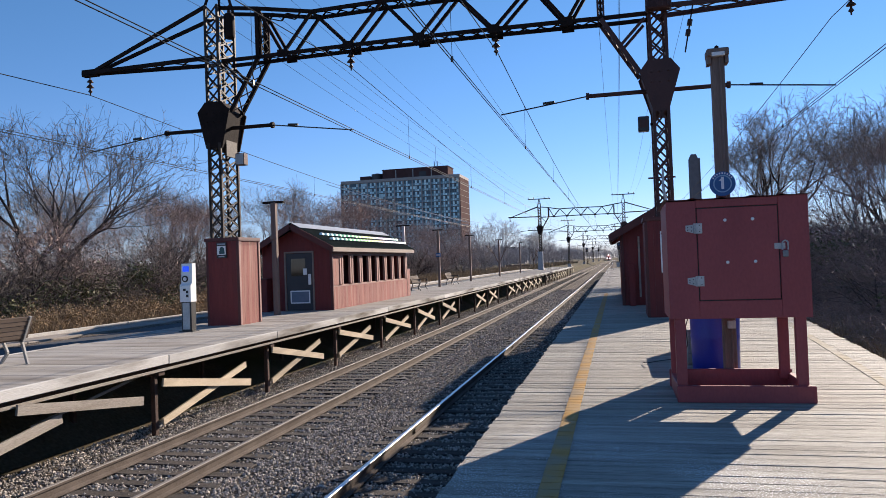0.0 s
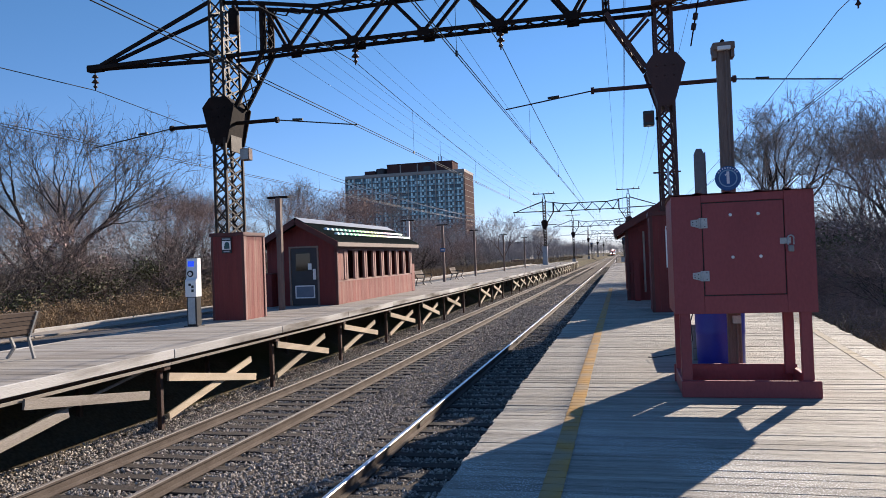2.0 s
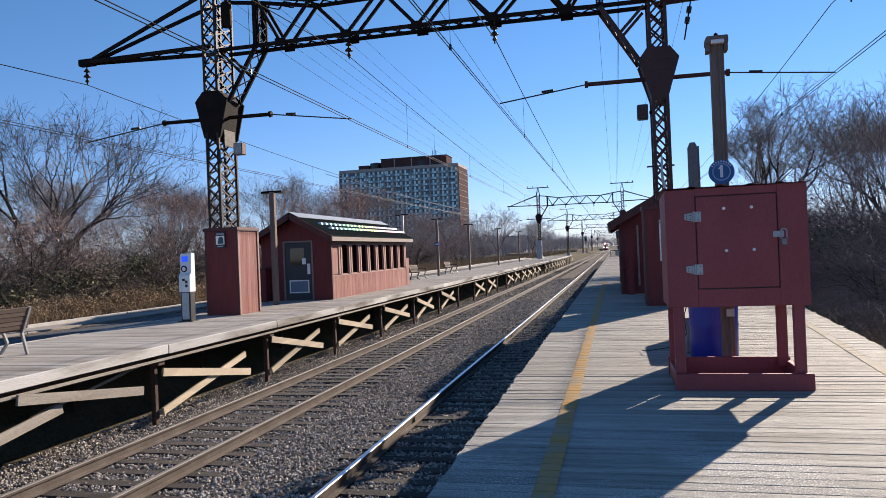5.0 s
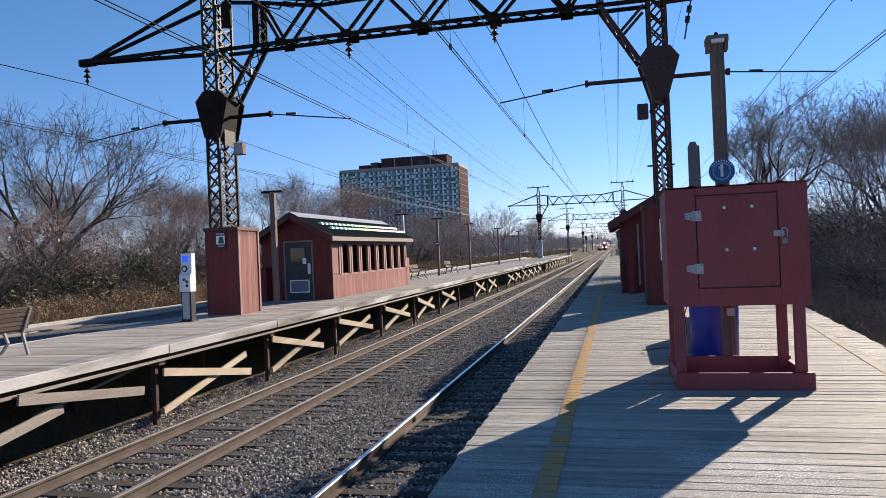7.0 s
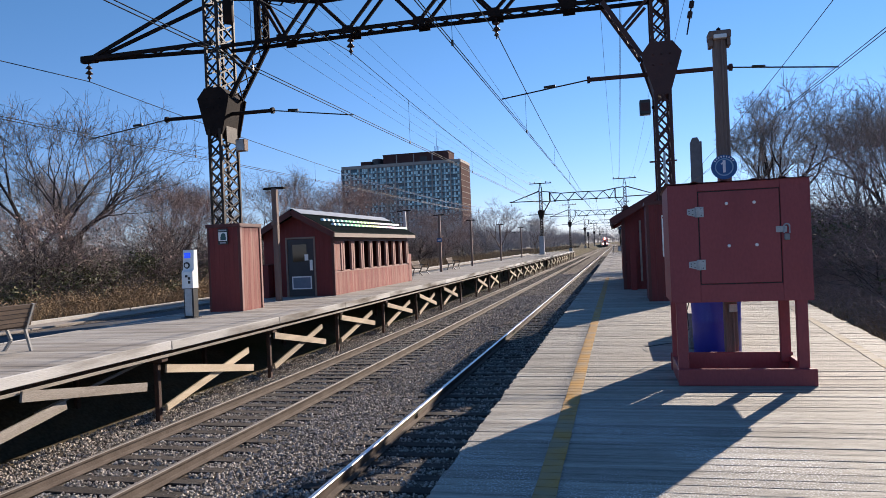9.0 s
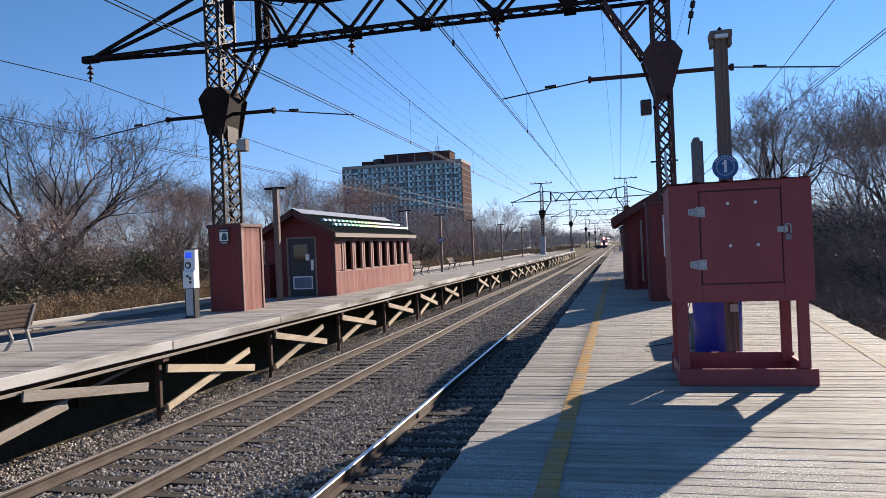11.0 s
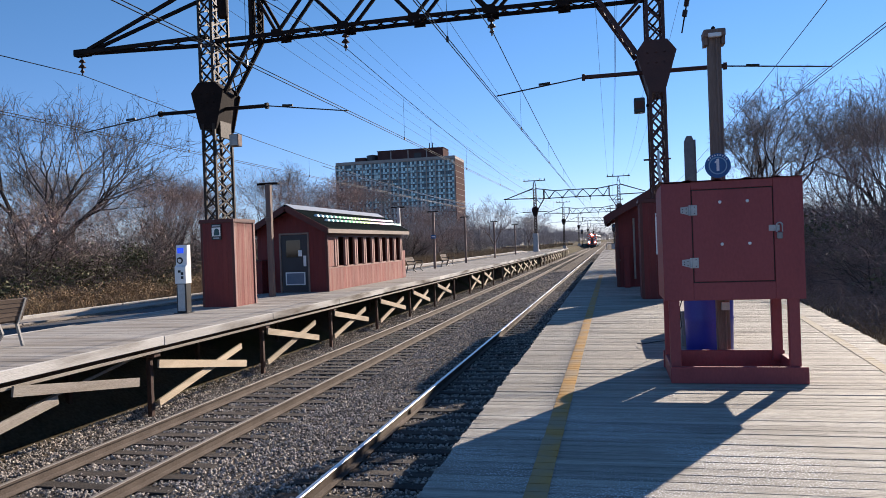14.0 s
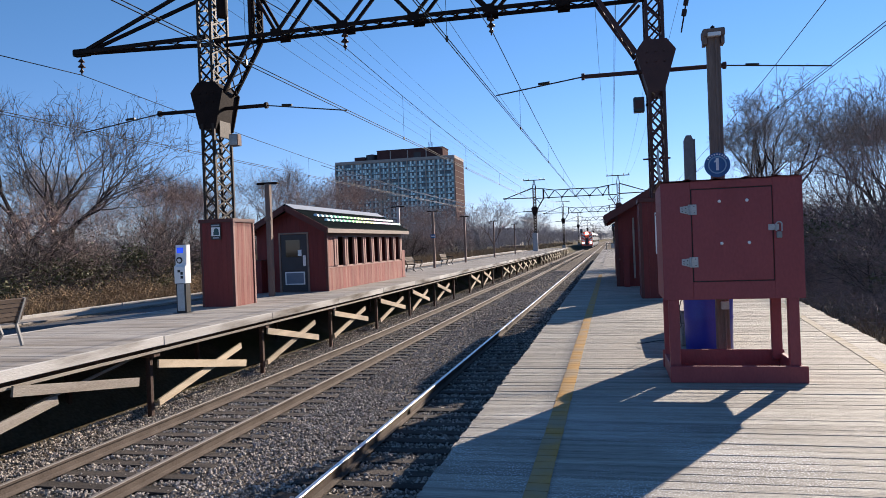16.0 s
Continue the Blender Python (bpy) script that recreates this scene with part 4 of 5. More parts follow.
        part("roof_sheet", r, M_ROOF, t, "dark corrugated metal roof")
        for yy in (y0 - 0.03, y1):
            part("bargeboard", Shape().beam((mid, yy, RZ - 0.05), (xe, yy, ze - 0.05), 0.04, 0.2), M_REDDARK, t)
        part("eave_board", Shape().box(xe - 0.025, xe + 0.025, y0, y1, ze - 0.13, ze + 0.02, 0.004), M_EAVE, t, "pale eave fascia")
        part("soffit", Shape().beam((mid + s * W / 2, (y0 + y1) / 2, H - 0.02), (xe, (y0 + y1) / 2, ze - 0.02), y1 - y0, 0.015), M_REDDARK, t)
        cap = Shape()
        for row, f in ((0, 0.50), (1, 0.70)):
            k = 0
            while y0 + 0.9 + 0.43 * k < y1 - 0.2:
                y = y0 + 0.9 + 0.43 * k + 0.215 * row
                x = mid + (xe - mid) * f
                z = RZ + (ze - RZ) * f + 0.07
                cap.lathe([(0.105, 0), (0.09, 0.05), (0.05, 0.085), (0, 0.095)], 10, (x, y, z))
                k += 1
        if s * side < 0 and side < 0:
            tagged(part("roof_studs", cap, M_STUD, t, "rows of bright roof studs", True), kind="stuff")
    for s in (1, -1):
        part("ridge_cap", Shape().beam((mid + s * 0.19, y0, RZ + 0.095 - 0.19 * slope), (mid + s * 0.19, y1, RZ + 0.095 - 0.19 * slope), 0.40, 0.012, (s * slope, 0, 1)), M_FLASH, t, "bright metal ridge cap")
    part("wing_panel", Shape().box(-0.05, 0.0, L + 0.03, L + 0.5, 0, 1.3, 0.006), M_REDPALE, t, "low paler red end panel")
    return t


hut((-9.82, 23.93, 0), -1, "long red wooden shelter with dark corrugated roof and open windows", 9.4)
hut((0.16, 22.93, 0), 1, "dark red wooden shelter beside the sunlit platform", 6.6)
w = thing("lean_to_box", (-12.62, 23.5, 0), "dark red storage box beside the shelter", "storage box")
part("body", Shape().box(0, 0.5, 0.0, 0.38, 0, 1.15, 0.01), M_REDB, w)
part("lid", Shape().box(-0.02, 0.52, -0.02, 0.4, 1.15, 1.19, 0.006), M_REDDARK, w)
w = thing("low_post", (0.42, 22.6, 0), "red painted wooden post by the shelter", "post")
part("shaft", Shape().box(-0.09, 0.09, -0.06, 0.06, 0, 1.25, 0.01), M_REDB, w)


w = thing("downpipe", (0.66, 22.88, 0.25), "thin pale downpipe on the shelter gable", "downpipe")
part("pipe", Shape().tube((0, 0, 0), (0, 0, 1.85), 0.03, n=8), M_OLDWOOD, w)
part("bracket", Shape().box(-0.05, 0.05, 0.0, 0.06, 0.4, 0.43).box(-0.05, 0.05, 0.0, 0.06, 1.5, 1.53), M_STEEL, w)
w = thing("name_plate", (-11.15, 45.08, 2.05), "small blue plate on a far lamp post", "sign")
part("plate", Shape().box(-0.16, 0.16, -0.03, 0.0, -0.12, 0.12, 0.004), M_SIGNB, w)
part("bar", Shape().box(-0.11, 0.11, -0.036, -0.03, -0.03, 0.03), M_WHITE, w)


def lamp_post(at, h, w, label, wood=True):
    t = thing("lamp_post", at, label, "lamp post", "platform lamp posts")
    part("pole", Shape().box(-w / 2, w / 2, -w / 2, w / 2, 0, h, 0.012), M_POLE if wood else M_GALV, t)
    part("arm", Shape().box(-0.32, 0.32, -0.04, 0.04, h - 0.02, h + 0.05, 0.006), M_STEEL, t)
    for s in (-1, 1):
        head = part("lamp_head", Shape().box(s * 0.26 - 0.11, s * 0.26 + 0.11, -0.09, 0.09, h - 0.03, h + 0.04, 0.012), M_STEEL, t)
        part("lens", Shape().box(s * 0.26 - 0.07, s * 0.26 + 0.07, -0.06, 0.06, h - 0.055, h - 0.03, 0.006), M_GALV, head, "pale lamp lens")
    return t


lp = lamp_post((-11.0, 22.0, 0), 3.72, 0.17, "grey wooden lamp post with twin heads beside the shelter")
slim = lamp_post((-11.15, 45.2, 0), 3.65, 0.15, "slim grey-brown lamp post on the far platform")
for x, y in ((-11.4, 56.7), (-11.5, 72.0), (-11.5, 88.0)):
    copy_thing(slim, pose(x, y, 0))
part("junction_box", Shape().box(-0.09, 0.14, -0.17, -0.1, 2.5, 2.62, 0.01), M_POLE, lp)
lamp_post((-10.6, 35.6, 0), 3.5, 0.14, "pale slim lamp post behind the shelter", False)


def fare_reader(at):
    t = thing("fare_reader", at, "white fare card reader on a dark pedestal", "ticket machine")
    part("base_plate", Shape().box(-0.2, 0.2, -0.16, 0.16, 0, 0.02, 0.004), M_BLACK, t)
    part("pedestal", Shape().box(-0.14, 0.14, -0.1, 0.12, 0.02, 0.8, 0.01), M_BLACK, t)
    part("pedestal_panel", Shape().box(-0.10, 0.10, -0.108, -0.1, 0.06, 0.74), M_GALV, t, "pale metal front panel")
    part("housing", Shape().prism([(-0.12, 0.76), (0.13, 0.76), (0.13, 1.74), (-0.02, 1.74), (-0.05, 1.24), (-0.12, 1.18)], "x", -0.155, 0.155), M_WHITE, t)
    part("screen", Shape().box(-0.11, 0.06, -0.045, -0.027, 1.53, 1.67), M_SCREEN, t, "lit blue screen")
    part("target", Shape().tube((-0.04, -0.062, 1.345), (-0.04, -0.03, 1.35), 0.085, n=18), M_BLACK, t, "black tap target")
    part("target_centre", Shape().tube((-0.04, -0.07, 1.343), (-0.04, -0.055, 1.345), 0.05, n=14), M_WHITE, t)
    part("keypad", Shape().box(-0.12, 0.12, -0.130, -0.12, 0.82, 1.14), M_WHITE, t)
    for dx, dz in ((0.06, 0.0), (0.06, 0.1)):
        part("slot", Shape().box(dx - 0.03, dx + 0.035, -0.14, -0.13, 0.88 + dz, 0.95 + dz), M_BLACK, t)
    part("slot", Shape().box(-0.05, 0.02, -0.14, -0.13, 1.04, 1.1), M_BLACK, t)


fare_reader((-10.72, 16.5, 0))


def bench(at, rz, label):
    t = thing("platform_bench", at, label, "bench", "platform benches", rz=rz)
    L = 1.7
    for k in range(5):
        part("seat_slat", Shape().box(-0.42 + k * 0.1, -0.34 + k * 0.1, -L / 2, L / 2, 0.42, 0.455, 0.006), M_SLAT, t)
    for k in range(5):
        x, z = -0.45 - 0.032 * k, 0.49 + k * 0.078
        part("back_slat", Shape().beam((x, -L / 2, z), (x, L / 2, z), 0.07, 0.03, (1, 0, 0.35)), M_SLAT, t)
    for y in (-L / 2 + 0.08, L / 2 - 0.08):
        f = Shape()
        for p, q in (((-0.44, 0.43), (-0.60, 0.84)), ((-0.46, 0.42), (0.06, 0.42)), ((-0.4, 0.42), (-0.52, 0.0)), ((0.0, 0.42), (-0.1, 0.2)), ((-0.1, 0.2), (0.06, 0.0)), *(() if at[1] < 20 else (((-0.46, 0.62), (0.0, 0.62)), ((0.0, 0.62), (0.04, 0.42))))):
            f.beam((p[0], y, p[1]), (q[0], y, q[1]), 0.045, 0.04, (0, 1, 0))
        part("end_frame", f, M_CASTMETAL if at[1] < 20 else M_BLACK, t, "cast metal end frame")
    return t


bench((-10.67, 9.91, 0), 180, "brown slatted bench with silver metal ends")
bench((-11.0, 40.6, 0), 0, "brown slatted bench with dark ends on the far platform")
bench((-11.05, 49.5, 0), 0, "brown slatted bench with dark ends on the far platform")


def cabinet(at):
    t = thing("red_cabinet", at, "red painted wooden cabinet raised on a timber stand", "cabinet")
    W, D = 1.34, 0.90
    # box walls round a hollow, 0.84 to 2.05 m up
    part("side_panel", Shape().box(-W / 2, -W / 2 + 0.03, 0.02, D, 0.84, 2.03, 0.004), M_RED, t)
    part("side_panel", Shape().box(W / 2 - 0.03, W / 2, 0.02, D, 0.84, 2.05, 0.004), M_RED, t)
    part("back_panel", Shape().box(-W / 2 + 0.03, W / 2 - 0.03, D - 0.03, D, 0.84, 2.03), M_RED, t)
    part("bottom_panel", Shape().box(-W / 2 + 0.03, W / 2 - 0.03, 0.02, D - 0.03, 0.84, 0.87), M_RED, t)
    dl, drr, db, dt = -0.37, 0.385, 1.03, 1.955
    part("front_panel", Shape().box(-W / 2, dl - 0.011, 0, 0.022, 0.84, 2.04, 0.003), M_RED, t)
    part("front_panel", Shape().box(drr + 0.011, W / 2, 0, 0.022, 0.84, 2.05, 0.003), M_RED, t)
    part("front_panel", Shape().box(dl - 0.0105, drr + 0.0105, 0.0, 0.022, 0.84, db - 0.011, 0.003), M_RED, t)
    part("front_panel", Shape().box(dl - 0.0105, drr + 0.0105, 0.0, 0.022, dt + 0.011, 2.045, 0.003), M_RED, t)
    d = part("door", Shape().box(dl, drr, -0.004, 0.018, db, dt, 0.003), M_RED, t, "flush red plywood door")
    # black backing stands in for the shade in the gap round the door
    part("door_shadow_gap", Shape().box(dl - 0.02, drr + 0.02, 0.024, 0.03, db - 0.02, dt + 0.02), M_BLACK, t, "black sheet that paints the shade in the door gap")
    for x, z in ((-0.105, 1.83), (0.155, 1.83), (-0.095, 1.405), (0.165, 1.405)):
        part("bolt", Shape().lathe([(0.017, 0.0), (0.017, 0.006), (0.01, 0.012), (0, 0.013)], 8), M_WHITE, d, "pale bolt head").matrix_basis = pose(x, -0.004, z, 90, 0, 0)
    for z in (1.755, 1.22):
        h = part("hinge", Shape().prism([(dl - 0.115, z - 0.022), (dl - 0.035, z - 0.045), (dl - 0.035, z + 0.045), (dl - 0.115, z + 0.036)], "y", -0.009, -0.002).box(dl - 0.02, dl + 0.045, -0.012, -0.006, z - 0.05, z + 0.055, 0.002), M_GALV, t, "galvanised strap hinge")
        part("knuckle", Shape().tube((dl - 0.028, -0.013, z - 0.05), (dl - 0.028, -0.013, z + 0.055), 0.011, n=10), M_GALV, h)
        for sx, sz in ((-0.095, 0.015), (-0.095, -0.01), (-0.06, 0.02), (-0.06, -0.02), (0.02, 0.035), (0.02, -0.03)):
            part("screw", Shape().tube((dl + sx, -0.0155, z + sz), (dl + sx, -0.009, z + sz), 0.006, n=6), M_BLACK, h)
    hp = part("hasp", Shape().box(drr - 0.04, drr + 0.06, -0.012, -0.004, 1.52, 1.58, 0.002), M_GALV, t, "galvanised hasp")
    lk = part("padlock", Shape().box(drr + 0.03, drr + 0.082, -0.04, -0.016, 1.44, 1.505, 0.008), M_CASTMETAL, t, "closed padlock")
    sh = Shape()
    arc = [(drr + 0.055 + 0.026 * math.cos(math.pi * k / 8), 1.575 + 0.026 * math.sin(math.pi * k / 8)) for k in range(9)]
    arc = [(arc[0][0], 1.51)] + arc + [(arc[-1][0], 1.51)]
    part("shackle", sh.strand([(x, -0.03, z) for x, z in arc], 0.008, 6), M_FLASH, lk, "bright shackle")
    # corrugated lid
    r = Shape()
    m = 80
    for k in range(m + 1):
        x = -W / 2 - 0.02 + (W + 0.06) * k / m
        h = 0.014 * max(0, math.cos(2 * math.pi * k / 16)) ** 3
        for y, dz in ((-0.03, 0.0), (D + 0.04, -0.06)):
            r.v += [(x, y, 2.055 + dz + h), (x, y, 2.050 + dz + h)]
    for k in range(m):
        a, b = 4 * k, 4 * k + 4
        r.f += [(a, b, b + 2, a + 2), (a + 1, a + 3, b + 3, b + 1), (a, a + 1, b + 1, b), (a + 2, b + 2, b + 3, a + 3)]
    part("lid", r, M_REDDARK, t, "ribbed metal lid")
    # stand
    for x in (-0.575, 0.56):
        for y in (0.05, D - 0.05):
            part("leg", Shape().box(x - 0.052, x + 0.052, y - 0.036, y + 0.036, 0.1, 0.85, 0.006), M_RED, t)
    for x in (-0.605, 0.615):
        part("side_rail", Shape().box(x - 0.025, x + 0.025, 0.003, D - 0.013, 0.0, 0.165, 0.006), M_RED, t)
    part("front_rail", Shape().box(-0.635, 0.665, -0.045, 0.0, 0.0, 0.17, 0.008), M_RED, t)
    part("rear_rail", Shape().box(-0.645, 0.645, D - 0.01, D + 0.035, 0.0, 0.20, 0.008), M_RED, t)
    return t


cabinet((1.175, 7.74, 0))
w = thing("lamp_post", (1.213, 8.82, 0), "brown wooden lamp post with conduit and flat lamp head", "lamp post")
part("pole", Shape().box(-0.072, 0.072, -0.06, 0.06, 0, 3.78, 0.012), M_POLE, w)
part("conduit", Shape().tube((0.02, -0.071, 0.05), (0.02, -0.071, 3.75), 0.011, n=8), M_POLE, w, "thin metal conduit")
part("conduit_box", Shape().box(-0.025, 0.065, -0.10, -0.06, 0.64, 0.73, 0.008), M_GALV, w)
part("lamp_head", Shape().box(-0.12, 0.12, -0.11, 0.11, 3.75, 3.84, 0.012).box(-0.115, -0.076, -0.08, 0.08, 3.67, 3.76).box(0.076, 0.115, -0.08, 0.08, 3.67, 3.76), M_POLE, w, "flat weathered lamp head")
part("lamp_glass", Shape().box(-0.07, 0.07, -0.125, -0.062, 3.745, 3.79, 0.004), M_WHITE, w, "pale lamp lens")
part("photocell", Shape().lathe([(0.02, 3.84), (0.025, 3.88), (0, 3.9)], 8), M_STEEL, w)
w = thing("platform_sign", (1.200, 8.73, 2.287), "round blue sign with a white numeral", "sign")
w.scale = (0.89, 0.89, 0.89)
part("disc", Shape().tube((0, 0.01, 0), (0, -0.01, 0), 0.157, n=40), M_SIGNB, w)
ring = Shape()
for k in range(40):
    a, b = 2 * math.pi * k / 40, 2 * math.pi * (k + 1) / 40
    ring.add([(r * math.cos(u), y, r * math.sin(u)) for u in (a, b) for r, y in ((0.098, -0.013), (0.112, -0.013))] + [(r * math.cos(u), y, r * math.sin(u)) for u in (a, b) for r, y in ((0.098, -0.01), (0.112, -0.01))],
             [(0, 1, 3, 2), (4, 6, 7, 5), (0, 2, 6, 4), (1, 5, 7, 3)])
part("ring", ring, M_SIGNL, w)
for k in range(9):
    a = math.radians(35 + 110 * k / 8)
    part("bar", Shape().beam((0.125 * math.cos(a), -0.012, 0.125 * math.sin(a)), (0.145 * math.cos(a), -0.012, 0.145 * math.sin(a)), 0.014, 0.003, (0, 1, 0)), M_WHITE, w)
lettering("1", 0.21, M_WHITE, w, (0, -0.012, 0), "numeral")
part("numeral_flag", Shape().beam((0.004, -0.013, 0.066), (-0.036, -0.013, 0.04), 0.018, 0.006, (0, 1, 0)), M_WHITE, w)


def barrel(at, label):
    w = thing("barrel", at, label, "barrel")
    k = 1.05
    part("shell", Shape().lathe([(r * k, z * 1.52) for r, z in ((0.0, 0.0), (0.25, 0.0), (0.272, 0.03), (0.28, 0.28), (0.286, 0.30), (0.28, 0.32), (0.286, 0.45), (0.28, 0.58), (0.286, 0.60), (0.28, 0.62), (0.272, 0.86), (0.25, 0.89), (0.23, 0.87), (0.0, 0.87))], 28), M_BLUE, w, smooth=True)
    part("hoop", Shape().lathe([(r * k, z * 1.52) for r, z in ((0.274, 0.80), (0.283, 0.80), (0.283, 0.83), (0.274, 0.83))], 28), M_BLACK, w)


barrel((1.17, 9.75, 0), "tall blue plastic barrel standing behind the red cabinet")
# unseen crate, added and sized to fill out the shadow on the deck
w = thing("timber_crate", (1.20, 11.15, 0), "unseen low grey timber crate, added to cast the shadow by the barrel", "crate")
for k in range(3):
    z = 0.01 + 0.15 * k
    part("side_board", Shape().box(-0.32, -0.295, -0.86, 0.86, z, z + 0.143, 0.004), M_OLDWOOD, w)
    part("side_board", Shape().box(0.295, 0.32, -0.86, 0.86, z, z + 0.143, 0.004), M_OLDWOOD, w)
    part("end_board", Shape().box(-0.294, 0.294, -0.86, -0.835, z, z + 0.143, 0.004), M_OLDWOOD, w)
    part("end_board", Shape().box(-0.294, 0.294, 0.835, 0.86, z, z + 0.143, 0.004), M_OLDWOOD, w)
for k in range(6):
    part("lid_board", Shape().box(-0.33, 0.33, -0.87 + 0.291 * k, -0.585 + 0.291 * k, 0.458, 0.482, 0.004), M_OLDWOOD, w)
pts = [(0.40, 10.45, 0.02), (0.30, 10.4, 0.03), (0.35, 10.2, 0.05), (0.55, 10.15, 0.09), (0.75, 10.1, 0.12), (0.86, 10.05, 0.3), (0.84, 10.0, 0.55), (0.88, 9.98, 0.7)]
solo("cable", Shape().strand(pts, 0.007, 6), M_BLACK, "black cable looping over the deck by the barrel", "cable")

# ---- distance ----


def tower_block():
    t = thing("apartment_tower", (0, 560, 0), "long high-rise slab with blue-green windows and brick end", "building")
    x0, x1, ztop, depth = -219.0, -119.5, 72.0, 36.0
    part("wall", Shape().box(x0 + 0.5, x1, 0.6, depth, -0.3, ztop - 0.5), M_BCONC, t)
    part("brick_end", Shape().box(x1, x1 + 0.8, 0.0, depth, -0.3, ztop - 1.2), M_BRICK, t, "red brown brick end wall")
    part("parapet", Shape().box(x0, x1 + 0.9, -0.4, depth, ztop - 2.2, ztop), M_BCONC, t)
    bays, floors = 13, 15
    bw, fh = (x1 - x0) / bays, (ztop - 2.6) / floors
    pier = Shape().box(-0.4, 0.4, -0.3, 0.6, -0.3, ztop - 2.2).mesh("pier", M_BCONC)
    for i in range(bays + 1):
        part("pier", pier, None, t).location.x = x0 + i * bw
    span = Shape().box(x0, x1, 0.0, 0.6, 0, fh * 0.44).mesh("spandrel", M_BPANEL)
    slab = Shape().box(x0, x1, -0.12, 0.6, -0.16, 0.16).mesh("slab_edge", M_BRICK)
    line = Shape().box(x1 + 0.8, x1 + 0.95, -0.05, depth, -0.1, 0.1).mesh("floor_line", M_BCONC)
    for j in range(floors):
        part("spandrel", span, None, t).location.z = j * fh
        part("slab_edge", slab, None, t).location.z = j * fh
        part("floor_line", line, None, t).location.z = j * fh
    cw = (bw - 0.8) / 4
    dark = Shape().box(0, cw - 0.12, 0.25, 0.6, fh * 0.44, fh).mesh("window", M_BGLASS)
    pale = Shape().box(0.08, cw - 0.3, 0.15, 0.6, fh * 0.42, fh - 0.3).mesh("window", M_BBLIND)
    inset = Shape().box(0.1, cw - 0.25, -0.06, 0.0, 0.35, fh * 0.40).mesh("panel", M_BBLIND)
    rng = random.Random(2)
    for j in range(3, floors):
        for i in range(bays):
            for k in range(4):
                x = x0 + i * bw + 0.4 + k * cw
                lit = rng.random() < (0.93 if k in (1, 3) else 0.07)
                part("window", pale if lit else dark, None, t).location = (x, 0, j * fh)
                if k in (1, 2):
                    part("panel", inset, None, t).location = (x, 0, j * fh)
    ph = part("penthouse", Shape().box(-184, -129, 4, 24, ztop, ztop + 7.5), M_BRICK, t, "brown rooftop plant room")
    part("penthouse_cornice", Shape().box(-184.4, -128.6, 3.6, 24.4, ztop + 7.5, ztop + 7.9), M_BRICK, ph)
    for x in (-173, -158.5, -143):
        part("mullion", Shape().box(x, x + 0.8, 3.7, 4.0, ztop, ztop + 7.0), M_BCONC, ph)
    part("louvre", Shape().box(-153, -147, 3.7, 4.0, ztop + 0.5, ztop + 4.5), M_DOOR, ph)
    part("water_tank", Shape().lathe([(0, ztop), (5, ztop), (5, ztop + 5.5), (0, ztop + 6.5)], 14, (-191, 12, 0)), M_DOOR, t)
    part("roof_shed", Shape().box(-205, -196, 8, 18, ztop, ztop + 4), M_BRICK, t)
    for x in (-142, -139.5):
        part("aerial", Shape().tube((x, 12, ztop + 8), (x, 12, ztop + 13), 0.35, n=6), M_STEEL, t)
    part("aerial", Shape().tube((-140.5, 12, ztop + 8), (-140.5, 12, ztop + 25), 0.12, n=5), M_STEEL, t)


tower_block()
w = thing("chimney", (40.0, 390.0, -0.4), "tall square grey chimney beyond the trees", "chimney")
part("shaft", Shape().prism([(-2.4, 0), (2.4, 0), (2.2, 50.5), (1.2, 52.8), (-1.2, 52.8), (-2.2, 50.5)], "y", -2.3, 2.3), M_CHIM, w)
part("ladder", Shape().box(2.5, 3.3, -0.4, 0.4, 2, 51), M_CHIM, w)
w = thing("low_building", (-62, 420, -0.4), "low dark building behind the distant trees", "building")
part("wall", Shape().box(-26, 10, 0, 20, 0, 9), M_BCONC, w)
part("roof", Shape().box(-27, 11, -1, 21, 9, 10), M_DOOR, w)
w = thing("rail_fence", (-36, 150, -0.35), "low dark rail fence by the far platform", "fence")
part("rail_bar", Shape().box(13.5, 18.5, -0.1, 0.1, 0.55, 0.95), M_POLE, w)
for x in (13.6, 16.0, 18.2):
    part("post", Shape().box(x, x + 0.2, -0.1, 0.1, 0, 0.55), M_POLE, w)

# ---- bare trees and thickets ----


